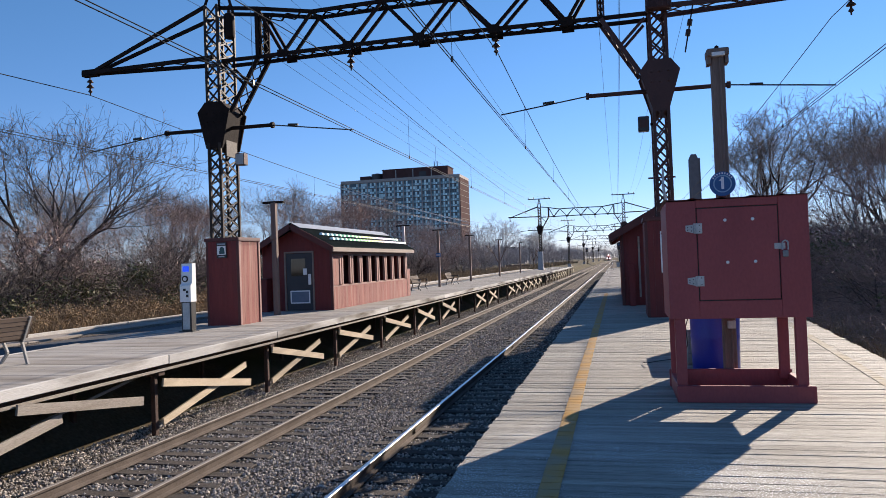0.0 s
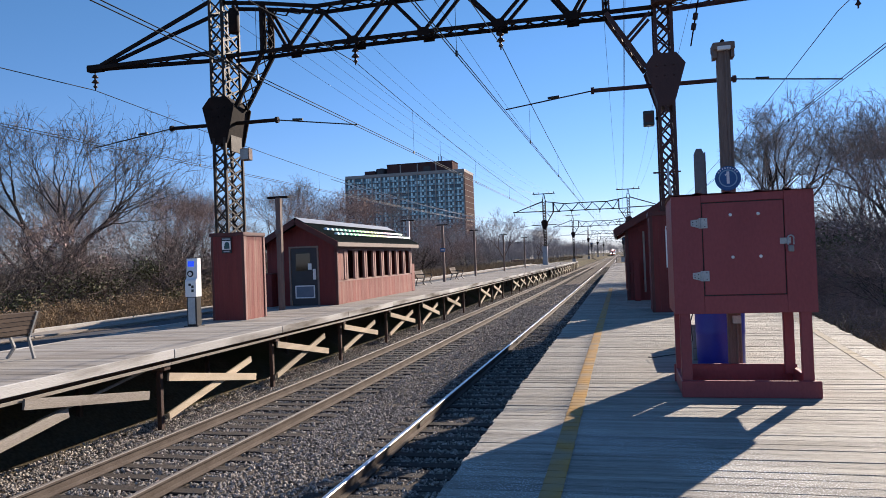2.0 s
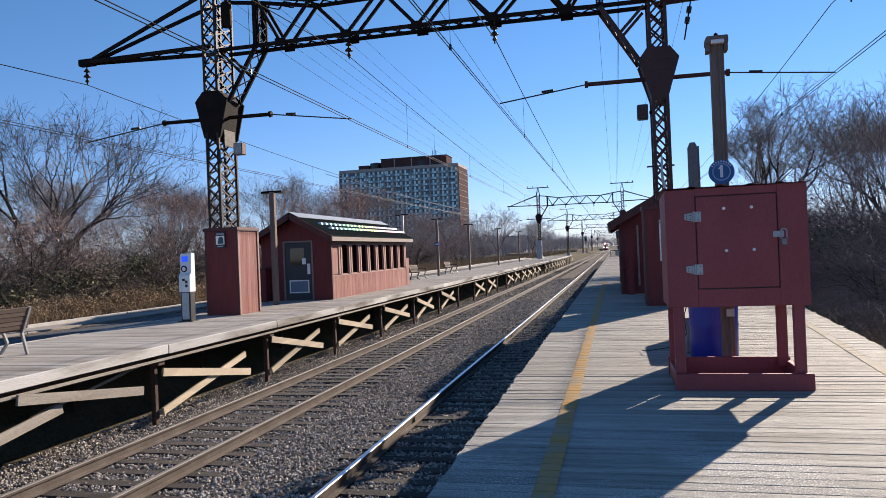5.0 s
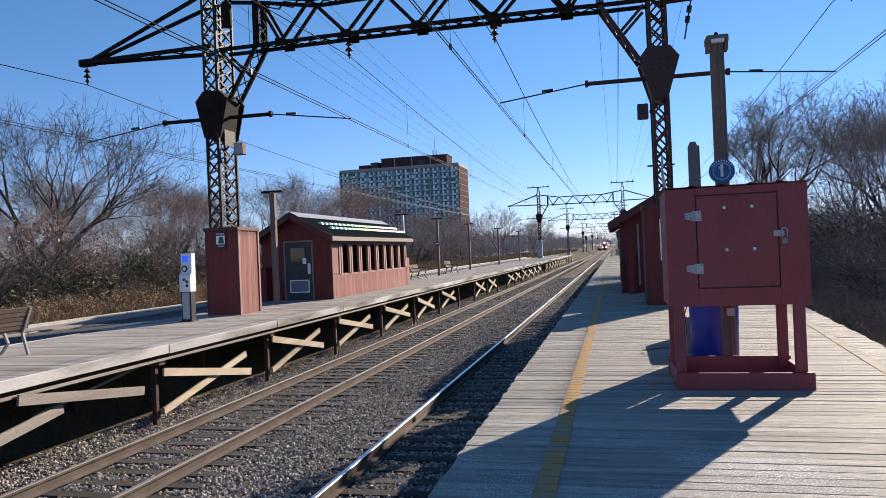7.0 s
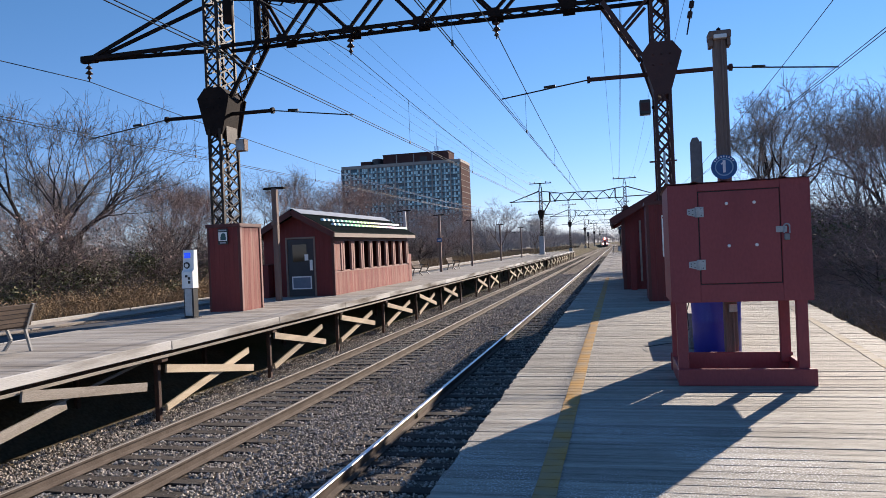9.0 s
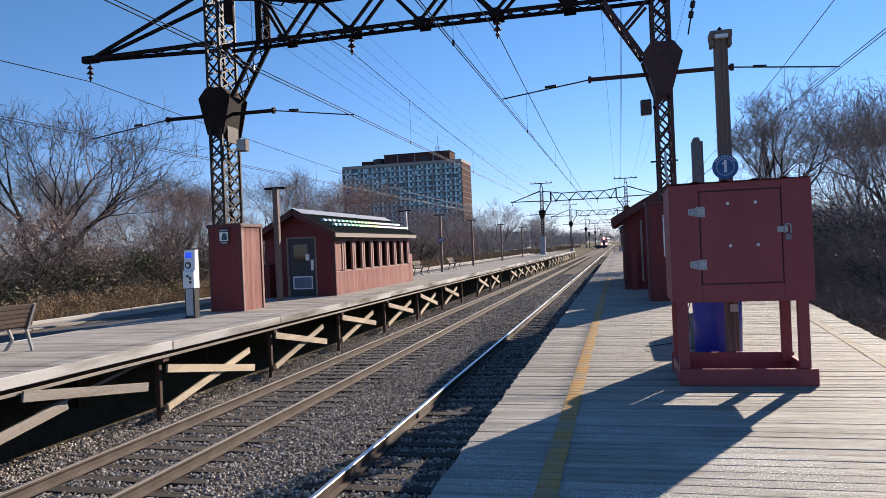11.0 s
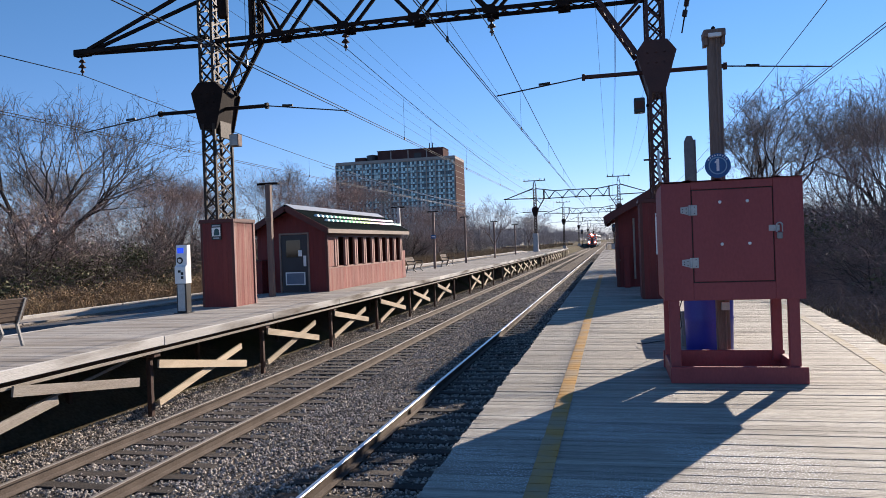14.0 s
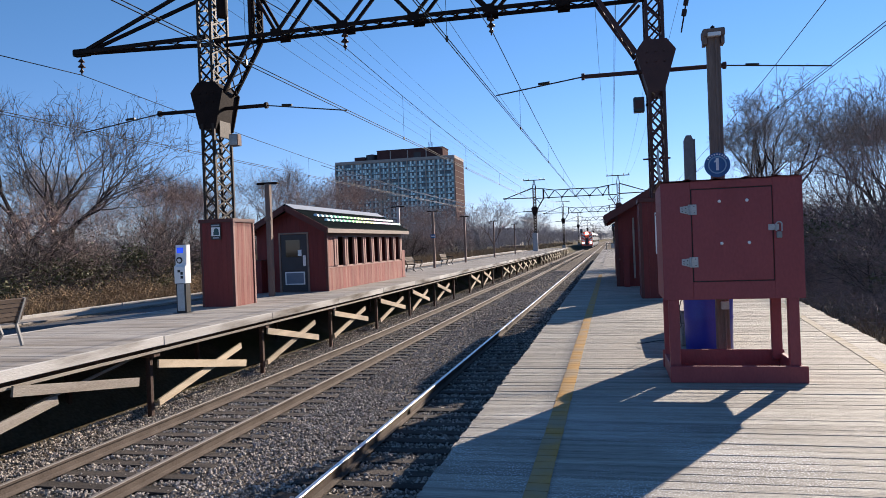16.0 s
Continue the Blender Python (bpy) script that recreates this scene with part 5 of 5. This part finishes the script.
def limbs(seed, height, trunk, spread, depth, kids, droop=0.0, lean=0.0, first=0.3, shrink=0.72, twig=0.006, multi=1, up=0.18, crook=0.12, flare=0.6):
    """Segments (p, q, r0, r1) of a bare tree, grown limb by limb."""
    rng = random.Random(seed)
    segs = []

    def grow(p, d, length, r, level):
        n = 5 if level == 0 else (4 if level < depth - 1 else 3)
        pts = [p]
        for k in range(n):
            d = (d + Vector((rng.gauss(0, crook), rng.gauss(0, crook), rng.gauss(0.05, crook * 0.8) - droop * level * 0.02))).normalized()
            pts.append(pts[-1] + d * length / n)
        r_end = max(twig, r * (0.55 if level < depth else 0.4))
        rad = [r + (r_end - r) * k / n for k in range(n + 1)]
        for k in range(n):
            segs.append((pts[k], pts[k + 1], rad[k], rad[k + 1]))
        if level >= depth:
            return
        c = kids[level]
        for k in range(c):
            f = first + (1 - first) * (k + rng.random() * 0.8) / c if level == 0 else 0.2 + 0.8 * (k + rng.random()) / c
            j = min(n - 1, int(f * n))
            base = pts[j] + (pts[j + 1] - pts[j]) * (f * n - j if j < n else 1)
            side = Vector((rng.gauss(0, 1), rng.gauss(0, 1), 0)).normalized()
            a = spread * rng.uniform(0.65, 1.25)
            nd = (d * math.cos(a) + side * math.sin(a) + Vector((0, 0, up))).normalized()
            grow(base, nd, length * shrink * rng.uniform(0.65, 1.15) * (1.15 - 0.35 * f), max(twig, rad[j] * rng.uniform(0.5, 0.72)), level + 1)

    for m in range(multi):
        a = rng.uniform(0, 6.28)
        off = Vector((math.cos(a), math.sin(a), 0)) * (0.0 if multi == 1 else rng.uniform(0.1, 0.9))
        d = Vector((lean + rng.gauss(0, 0.08), rng.gauss(0, 0.08), 1)) + off * (0.0 if multi == 1 else rng.uniform(0.2 * flare, flare))
        grow(off, d.normalized(), height * (0.5 if multi == 1 else rng.uniform(0.45, 0.7)), trunk * (1 if multi == 1 else rng.uniform(0.6, 1.1)), 0)
    return segs


def forked(seed, height, trunk, depth=7, first=4, wide=0.75, up=0.10, twig=0.006, bushy=2, short=0.80, crook=0.10, bole=0.16, fine=0.06):
    """Segments of a bare tree that forks low and again into a broad, domed crown with fine twigs."""
    rng = random.Random(seed)
    segs = []

    def twigs(p, d, length, level):
        for _ in range(level):
            side = Vector((rng.gauss(0, 1), rng.gauss(0, 1), rng.gauss(0.25, 0.8))).normalized()
            e = (d * 0.7 + side).normalized()
            q = p + e * length * rng.uniform(0.5, 1.2)
            m = p + (q - p) * 0.5 + Vector((rng.gauss(0, 0.04), rng.gauss(0, 0.04), rng.gauss(0.03, 0.03))) * height * 0.06
            segs.append((p, m, twig * 1.15, twig))
            segs.append((m, q, twig, twig * 0.6))
            for _ in range(2):
                o = m + (q - m) * rng.random()
                segs.append((o, o + (e + Vector((rng.gauss(0, 0.7), rng.gauss(0, 0.7), rng.gauss(0.1, 0.6)))).normalized() * length * rng.uniform(0.3, 0.6), twig * 0.9, twig * 0.5))

    def grow(p, d, length, r, level):
        n = 4 if level < 3 else 3
        tip = max(twig, r * 0.72)
        for k in range(n):
            d = (d + Vector((rng.gauss(0, crook), rng.gauss(0, crook), rng.gauss(up * 0.4, crook * 0.7)))).normalized()
            q = p + d * length / n
            segs.append((p, q, r + (tip - r) * k / n, r + (tip - r) * (k + 1) / n))
            if level >= 4:
                twigs(q, d, height * fine, bushy)
            p = q
        if level >= depth:
            return
        kids = first if level == 0 else (3 if rng.random() < 0.28 else 2)
        turn = rng.uniform(0, 6.28)
        for k in range(kids):
            a = turn + 6.28 * k / kids + rng.uniform(-0.5, 0.5)
            ref = d.orthogonal().normalized()
            side = ref * math.cos(a) + d.cross(ref) * math.sin(a)
            ang = (wide if level == 0 else wide * 0.72) * rng.uniform(0.55, 1.25)
            nd = (d * math.cos(ang) + side * math.sin(ang) + Vector((0, 0, up))).normalized()
            grow(p, nd, length * (1.35 if level == 0 else short) * rng.uniform(0.78, 1.15), max(twig, tip * rng.uniform(0.66, 0.9)), level + 1)

    grow(Vector((0, 0, 0)), Vector((rng.gauss(0, 0.05), rng.gauss(0, 0.05), 1)).normalized(), height * bole, trunk, 0)
    k = height / sorted(q.z for _, q, _, _ in segs)[int(len(segs) * 0.985)]
    return [(p * k, q * k, a, b) for p, q, a, b in segs]


def limb_mesh(name, segs, material, sides=3):
    p = np.array([s[0][:] for s in segs])
    q = np.array([s[1][:] for s in segs])
    r0, r1 = np.array([s[2] for s in segs]), np.array([s[3] for s in segs])
    d = q - p
    d /= np.linalg.norm(d, axis=1, keepdims=True) + 1e-9
    ref = np.where(np.abs(d[:, 2:3]) < 0.9, np.array([[0, 0, 1.0]]), np.array([[1.0, 0, 0]]))
    s = np.cross(d, ref)
    s /= np.linalg.norm(s, axis=1, keepdims=True)
    u = np.cross(s, d)
    vs = []
    for e, r in ((p, r0), (q, r1)):
        for k in range(sides):
            a = 2 * math.pi * k / sides
            vs.append(e + (s * math.cos(a) + u * math.sin(a)) * r[:, None])
    v = np.stack(vs, 1).reshape(-1, 3)
    f = np.array([(k, (k + 1) % sides, sides + (k + 1) % sides, sides + k) for k in range(sides)])
    fs = (f[None] + 2 * sides * np.arange(len(segs))[:, None, None]).reshape(-1, 4)
    me = bpy.data.meshes.new(name)
    me.from_pydata(v.tolist(), [], fs.tolist())
    me.materials.append(material)
    return me


def crowned(segs, trunk, bark, twigs, label, cat="tree", group="bare trees"):
    cut = trunk * 0.16
    big = [s for s in segs if s[2] >= cut]
    small = [s for s in segs if s[2] < cut]
    t = new("bare_tree" if cat == "tree" else "bare_shrub")
    tagged(t, label, cat, group)
    part("trunk", limb_mesh("trunk", big, bark, 6 if cat == "tree" else 3), None, t)
    part("crown", limb_mesh("crown", small, twigs), None, t)
    return t


def tree_kind(seed, height, trunk, spread, depth, kids, bark, twigs, label, cat, group, **kw):
    return crowned(limbs(seed, height, trunk, spread, depth, kids, **kw), trunk, bark, twigs, label, cat, group)


def place(src, x, y, s, rz, z=-0.4, used=set()):
    m = pose(x, y, z, 0, 0, rz)
    if src.name not in used:
        used.add(src.name)
        src.matrix_basis = m
        src.scale = (s, s, s)
        return src
    ob = copy_thing(src, m)
    ob.scale = (s, s, s)
    return ob


T1 = crowned(forked(5, 10.0, 0.30, 6, 5, 0.60, 0.05, 0.0075, 1, 0.86, 0.10, 0.14, 0.07), 0.30, M_BARK, M_TWIGDARK, "spreading bare tree with dark forked limbs")
T2 = crowned(forked(23, 10.0, 0.17, 6, 4, 0.5, 0.12, 0.008, 1, 0.84, 0.10, 0.18, 0.07), 0.17, M_BARK, M_TWIG, "bare grey-brown tree with fine upright twigs")
T3 = crowned(forked(37, 10.0, 0.17, 6, 5, 0.56, 0.05, 0.008, 1, 0.84, 0.14, 0.1, 0.075), 0.17, M_BARK, M_TWIGRED, "bare tree with fine reddish twigs")
# T4 is for far places; lighter trunk and twigs imitate air haze
T4 = crowned(forked(11, 10.0, 0.20, 6, 4, 0.62, 0.06, 0.011, 1, 0.85, 0.10, 0.16, 0.07), 0.20, M_POLE, M_HAZE, "distant bare tree with a domed crown, paled by painted haze")
T5 = crowned(forked(9, 10.0, 0.26, 6, 5, 0.58, 0.05, 0.008, 2, 0.85, 0.11, 0.16, 0.05), 0.26, M_BARK, M_TWIG, "broad bare tree with a rounded twiggy crown")
S1 = tree_kind(41, 5.0, 0.045, 0.75, 3, (6, 4, 4), M_BARK, M_TWIGDARK, "dense bare grey-brown thicket shrub", "shrub", "thicket shrubs", first=0.15, shrink=0.7, twig=0.0055, multi=4, crook=0.26, up=0.0)
S2 = tree_kind(43, 4.5, 0.04, 0.85, 3, (6, 4, 4), M_TWIG, M_TWIGRED, "dense bare shrub with reddish twigs", "shrub", "thicket shrubs", first=0.1, shrink=0.74, twig=0.0055, multi=4, crook=0.28, up=0.0)
rng = random.Random(12)
# beyond the far platform
place(T1, -28.4, 32.4, 1.04, 40)
for x, y, s, k in ((-35.5, 29, 0.85, T1), (-33.5, 40, 0.85, T2), (-28.6, 41, 0.72, T3), (-25.6, 40, 0.62, T3), (-30.6, 37, 0.62, T3), (-22.5, 44, 0.66, T3), (-23.5, 25, 0.42, T3), (-22.4, 36, 0.45, T3), (-24.6, 31, 0.48, T3), (-26, 22, 0.45, T3), (-31, 24, 0.5, T3), (-21.5, 52, 0.55, T3),
                   (-30, 58, 0.95, T2), (-34, 52, 0.85, T2), (-39, 58, 0.9, T3), (-22.0, 62, 0.82, T3), (-23.6, 57, 0.70, T3), (-20.6, 60, 0.5, T3), (-24.6, 67, 0.85, T3), (-27, 84, 1.0, T2), (-19.8, 70, 0.55, T3), (-22.5, 92, 0.75, T3), (-17.6, 84, 0.4, T3),
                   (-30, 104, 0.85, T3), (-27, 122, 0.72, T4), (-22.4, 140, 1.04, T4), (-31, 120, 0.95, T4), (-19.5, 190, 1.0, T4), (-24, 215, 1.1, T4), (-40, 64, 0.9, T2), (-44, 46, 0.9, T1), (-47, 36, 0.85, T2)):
    place(k, x, y, s, rng.uniform(0, 360))
for i in range(42):
    y = 13 + i * 1.75 + rng.uniform(-0.6, 0.6)
    x = -20.6 - rng.uniform(0, 2.0) - (0.0 if y > 24 else (24 - y) * 0.35)
    place(rng.choice((S1, S2)), x, y, rng.uniform(0.7, 1.05), rng.uniform(0, 360))
for i in range(16):
    y = 16 + i * 3.4 + rng.uniform(-1, 1)
    place(rng.choice((S1, S2)), -25.5 - rng.uniform(0, 3), y, rng.uniform(0.8, 1.1), rng.uniform(0, 360))
# beside the near platform: low by the deck, taller behind
place(T5, 9.9, 52.0, 1.12, 170)
for x, y, k, sc in ((15.8, 48, T2, 0.98), (17.5, 53, T1, 1.05), (12.4, 39, T2, 0.80), (13.6, 35, T2, 0.84), (10.6, 36, T3, 0.56), (11.4, 29, T3, 0.58), (8.6, 41, T3, 0.48), (12, 70, T2, 1.0), (18, 60, T2, 1.1)):
    place(k, x, y, sc, rng.uniform(0, 360))
for i in range(22):
    place(rng.choice((S1, S2)), 6.3 + rng.uniform(0, 1.0), 13 + i * 1.6 + rng.uniform(-0.5, 0.5), rng.uniform(0.42, 0.55), rng.uniform(0, 360))
for i in range(17):
    place(rng.choice((S1, S2)), 8.2 + rng.uniform(0, 1.2), 18 + i * 2.0 + rng.uniform(-0.5, 0.5), rng.uniform(0.68, 0.85), rng.uniform(0, 360))
for i in range(6):
    place(rng.choice((S1, S2)), 10.4 + rng.uniform(0, 2.2), 25 + i * 4.8, rng.uniform(0.72, 0.9), rng.uniform(0, 360))


def far_woods(name, rows, seed, label):
    """A wood in a painted haze tone: many joined bare trunks and limbs."""
    r = random.Random(seed)
    segs = []
    for x0, x1, y0, y1, n, h in rows:
        for k in range(n):
            b = Vector((r.uniform(x0, x1), r.uniform(y0, y1), -0.5))
            hh = h * r.uniform(0.6, 1.2)
            segs.append((b, b + Vector((r.gauss(0, .4), 0, hh * 0.5)), 0.16, 0.11))
            for j in range(34):
                f = r.uniform(0.05, 0.5)
                p = b + Vector((0, 0, hh * f))
                d = Vector((r.gauss(0, 1), r.gauss(0, 0.6), abs(r.gauss(1.1, 0.4)))).normalized()
                q = p + d * hh * r.uniform(0.22, 0.46)
                segs.append((p, q, 0.07, 0.03))
                for m in range(3):
                    e = p + (q - p) * r.uniform(0.4, 1)
                    segs.append((e, e + Vector((r.gauss(0, 1), r.gauss(0, 0.5), r.gauss(0.6, 0.7))).normalized() * hh * 0.13, 0.035, 0.02))
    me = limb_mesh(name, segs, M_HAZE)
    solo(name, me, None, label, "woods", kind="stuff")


far_woods("far_woods", ((-60, -24, 140, 300, 95, 10), (-75, -22, 300, 620, 90, 12), (-130, -60, 150, 480, 60, 13), (8, 40, 130, 600, 50, 11), (-60, 60, 780, 900, 110, 19)), 6, "brown bare woods along the line, paled by painted haze")


def grass(name, areas, seed, material, label, lean=0.55):
    r = np.random.default_rng(seed)
    vs = []
    for x0, x1, y0, y1, n, h, w in areas:
        b = np.c_[r.uniform(x0, x1, n), r.uniform(y0, y1, n), np.full(n, -0.38)]
        hh = h * r.uniform(0.5, 1.15, n)
        a = r.uniform(0, 6.28, n)
        side = np.c_[np.cos(a), np.sin(a), np.zeros(n)] * (w * r.uniform(0.6, 1.4, n))[:, None]
        tip = b + np.c_[r.normal(0, lean, n) * hh, r.normal(0, lean, n) * hh, hh]
        vs.append(np.stack([b - side, b + side, tip], 1))
    v = np.concatenate(vs).reshape(-1, 3)
    me = bpy.data.meshes.new(name)
    me.from_pydata(v.tolist(), [], np.arange(len(v)).reshape(-1, 3).tolist())
    me.materials.append(material)
    solo(name, me, None, label, "grass", kind="stuff")


grass("dry_grass", ((-19.8, -15.5, 9, 40, 9000, 0.7, 0.013), (-20, -15.5, 40, 120, 12000, 1.0, 0.02), (-22, -15.4, 120, 300, 5000, 1.0, 0.06), (4.1, 6.6, 5, 50, 5000, 0.3, 0.01), (2.9, 4.2, 4, 16, 2500, 0.25, 0.01)), 21, M_GRASS, "tall dry brown grass beside the platform path")


def leaves(name, clumps, seed, material, label, small=0.035, large=0.08):
    """Loose small leaves in uneven clumps (x, y, z, radius, count)."""
    r = np.random.default_rng(seed)
    vs = []
    for x, y, z, rad, n in clumps:
        c = np.array([x, y, z]) + r.normal(0, 0.45, (n, 3)) * np.array([rad, rad, rad * 0.7])
        a = r.normal(0, 1, (n, 2, 3))
        a /= np.linalg.norm(a, axis=2, keepdims=True)
        size = r.uniform(small, large, (n, 1))
        vs.append(np.stack([c - a[:, 0] * size, c + a[:, 0] * size, c + a[:, 1] * size * 1.4], 1))
    v = np.concatenate(vs).reshape(-1, 3)
    me = bpy.data.meshes.new(name)
    me.from_pydata(v.tolist(), [], np.arange(len(v)).reshape(-1, 3).tolist())
    me.materials.append(material)
    solo(name, me, None, label, "leaves", kind="stuff")


cl = [(-20.1 - rng.uniform(0, 1.3), 20 + 1.6 * k + rng.uniform(-0.6, 0.6), rng.uniform(0.1, 1.5), rng.uniform(0.7, 1.4), rng.randrange(450, 1100)) for k in range(28)]
cl += [(6.6 + rng.uniform(0, 2.0), 13 + 1.3 * k, rng.uniform(0.0, 1.6), rng.uniform(0.6, 1.2), rng.randrange(300, 800)) for k in range(22)]
leaves("undergrowth_leaves", cl, 22, M_LEAF, "sparse dull green leaves left in the undergrowth")
cl = [(-20.4 - rng.uniform(0, 4), 14 + 1.1 * k + rng.uniform(-0.6, 0.6), rng.uniform(0.2, 3.0), rng.uniform(0.8, 1.6), rng.randrange(100, 300)) for k in range(40)]
cl += [(7.4 + rng.uniform(0, 3.0), 13 + 0.9 * k, rng.uniform(0.2, 2.6), rng.uniform(0.8, 1.4), rng.randrange(80, 220)) for k in range(34)]
tw = [(-16.2 - rng.uniform(0, 3.4), 9 + 0.33 * k, rng.uniform(-0.25, 0.4), rng.uniform(0.4, 0.85), rng.randrange(600, 1100)) for k in range(110)]
leaves("dry_weeds", tw, 27, M_GRASS, "bushy dry brown weeds along the kerb", 0.015, 0.04)
leaves("dead_leaves", cl, 24, M_TWIGRED, "withered brown leaves clinging to the thicket")


def scrub(name, areas, seed, material, label):
    """Fine tangled twigs that fill a thicket."""
    r = np.random.default_rng(seed)
    segs = []
    for x0, x1, y0, y1, n, h, fat in areas:
        for k in range(n):
            p = Vector((r.uniform(x0, x1), r.uniform(y0, y1), -0.4 + h * r.uniform(0, 0.8) ** 1.3))
            d = Vector((r.normal(0, 0.8), r.normal(0, 0.8), r.normal(0.35, 0.5))).normalized() * r.uniform(0.4, 1.3) * (0.3 + 0.7 * fat)
            e = p + d * 0.5 + Vector((r.normal(0, 0.08), r.normal(0, 0.08), 0.05))
            e2 = p + d + Vector((r.normal(0, 0.15), r.normal(0, 0.15), r.normal(0, 0.12)))
            segs.append((p, e, 0.009 * fat, 0.007 * fat))
            segs.append((e, e2, 0.007 * fat, 0.004 * fat))
    solo(name, limb_mesh(name, segs, material), None, label, "brushwood", kind="stuff")


scrub("brushwood", ((-26.0, -20.0, 10, 60, 17000, 3.0, 1.0), (-27, -20.5, 60, 130, 4500, 3.0, 1.2)), 31, M_TWIGDARK, "tangled bare brushwood beyond the far platform")
scrub("brushwood", ((4.1, 5.9, 8, 24, 2500, 0.7, 0.35), (5.6, 7.6, 8, 45, 7000, 2.3, 0.5), (7.6, 10, 9, 45, 5500, 3.7, 0.65), (10, 14, 12, 60, 2500, 4.0, 0.9)), 32, M_TWIGRED, "tangled bare brushwood beside the near platform")

# ---- train ----


def train_car(front):
    t = thing("train", (FAR_C, 0, 0), "approaching train with red and white striped front and lit headlights", "train") if front else thing("train_carriage", (FAR_C, 0, 0), "stainless carriage behind the leading train car", "train carriage", "train carriages")
    L = 25.9
    prof = [(-1.52, RAIL + 0.9), (1.52, RAIL + 0.9), (1.54, RAIL + 3.9), (1.25, RAIL + 4.6), (0.6, RAIL + 4.83), (-0.6, RAIL + 4.83), (-1.25, RAIL + 4.6), (-1.54, RAIL + 3.9)]
    part("body", Shape().prism(prof, "y", 0.25, L), M_TRAINS, t, "stainless steel body")
    nose = part("nose", Shape().prism([(x * 0.985, z) for x, z in prof], "y", 0.0, 0.25), M_TRAINR if front else M_TRAINS, t, "orange-red front")
    part("underframe", Shape().box(-1.3, 1.3, 0.3, L - 0.3, RAIL + 0.45, RAIL + 0.9), M_BLACK, t)
    for y in (3.6, L - 3.6):
        b = part("bogie", Shape().box(-1.15, 1.15, y - 1.6, y + 1.6, RAIL + 0.4, RAIL + 0.7), M_BLACK, t)
        for dy in (-1.2, 1.2):
            for x in (-0.78, 0.78):
                part("wheel", Shape().tube((x - 0.06, y + dy, RAIL + 0.45), (x + 0.06, y + dy, RAIL + 0.45), 0.45, n=20), M_STEEL, b)
    for z0, nm in ((RAIL + 1.75, "lower_windows"), (RAIL + 3.35, "upper_windows")):
        for s in (-1, 1):
            for k in range(10):
                part("window", Shape().box(s * 1.53 - 0.03, s * 1.53 + 0.03, 3.2 + k * 2.05, 4.7 + k * 2.05, z0, z0 + 0.65), M_GLASS, t)
    if front:
        for s in (-1, 1):
            part("windscreen", Shape().box(s * 0.95 - 0.4, s * 0.95 + 0.4, -0.04, 0.0, RAIL + 3.0, RAIL + 3.7, 0.02), M_GLASS, t)
            for k in range(4):
                z = RAIL + 1.3 + k * 0.85
                part("stripe", Shape().beam((s * 0.55, -0.03, z), (s * 1.4, -0.03, z + 0.6), 0.34, 0.04, (0, 1, 0)), M_TRAINW, t, "white slanted stripe")
            part("ditch_light", Shape().tube((s * 1.05, -0.08, RAIL + 1.75), (s * 1.05, 0.0, RAIL + 1.75), 0.23, n=14), M_LAMP, t, "lit ditch light")
        part("end_door", Shape().box(-0.42, 0.42, -0.05, 0.0, RAIL + 1.1, RAIL + 3.2, 0.02), M_DOOR, t)
        part("headlight", Shape().tube((0, -0.1, RAIL + 4.35), (0, 0.0, RAIL + 4.35), 0.36, n=16), M_LAMP, t, "lit twin headlight")
        part("coupler", Shape().box(-0.15, 0.15, -0.6, 0.3, RAIL + 0.75, RAIL + 1.0), M_BLACK, t)
        part("pilot", Shape().box(-1.35, 1.35, -0.15, 0.25, RAIL + 0.25, RAIL + 0.95, 0.03), M_BLACK, t)
    return t


TRAIN = [train_car(True)] + [train_car(False) for _ in range(3)]

# ---- pieces of the deck and the tracks ----


def deck_planks():
    rng = random.Random(15)
    kinds = []
    for k in range(5):
        e = rng.uniform(-0.012, 0.012)
        s = Shape().box(EDGE_R + e, 3.87 + rng.uniform(-0.02, 0.02), 0.0, rng.uniform(0.1385, 0.1415), -0.045, 0.0, 0.004)
        kinds.append(s.mesh("plank", M_DECK))
    for i in range(300):
        ob = part("plank", kinds[rng.randrange(5)], None, PR)
        y = -2.5 + i * 0.145
        k = (deck_right(y) - EDGE_R) / (3.87 - EDGE_R)
        ob.matrix_basis = pose(rng.uniform(-0.006, 0.006) + (1 - k) * EDGE_R, y, rng.uniform(-0.003, 0.003), rng.uniform(-0.5, 0.5), 0, rng.uniform(-0.03, 0.03))
        ob.scale.x = k


def ties():
    rng = random.Random(16)
    kinds = []
    for k in range(4):
        w, e = rng.uniform(0.105, 0.12), rng.uniform(-0.06, 0.06)
        kinds.append(Shape().box(-1.27 + e, 1.27 + e, -w, w, RAIL - 0.33, RAIL - 0.172, 0.012).mesh("tie", M_TIE))
    for t in (track_near, track_far):
        for i in range(300):
            ob = part("tie", kinds[rng.randrange(4)], None, t)
            ob.matrix_basis = pose(rng.uniform(-0.03, 0.03), -2 + i * 0.5, rng.uniform(-0.012, 0.006), 0, 0, rng.uniform(-1.2, 1.2))


deck_planks()
ties()
for t in (track_near, track_far):
    b = Shape()
    for i in range(112):
        b.box(-1.27, 1.27, -2.62 - i * 0.5, -2.39 - i * 0.5, RAIL - 0.33, RAIL - 0.172)
    tagged(part("rear_ties", b, M_TIE, t), kind="stuff")


def motions():
    for k, car in enumerate(TRAIN):
        walk(car, [(t, pose(FAR_C, 612.0 - 25.3 * t + 26.6 * k, 0)) for t in (0.0, 4.0, 8.0, 12.0, 16.0)])


motions()
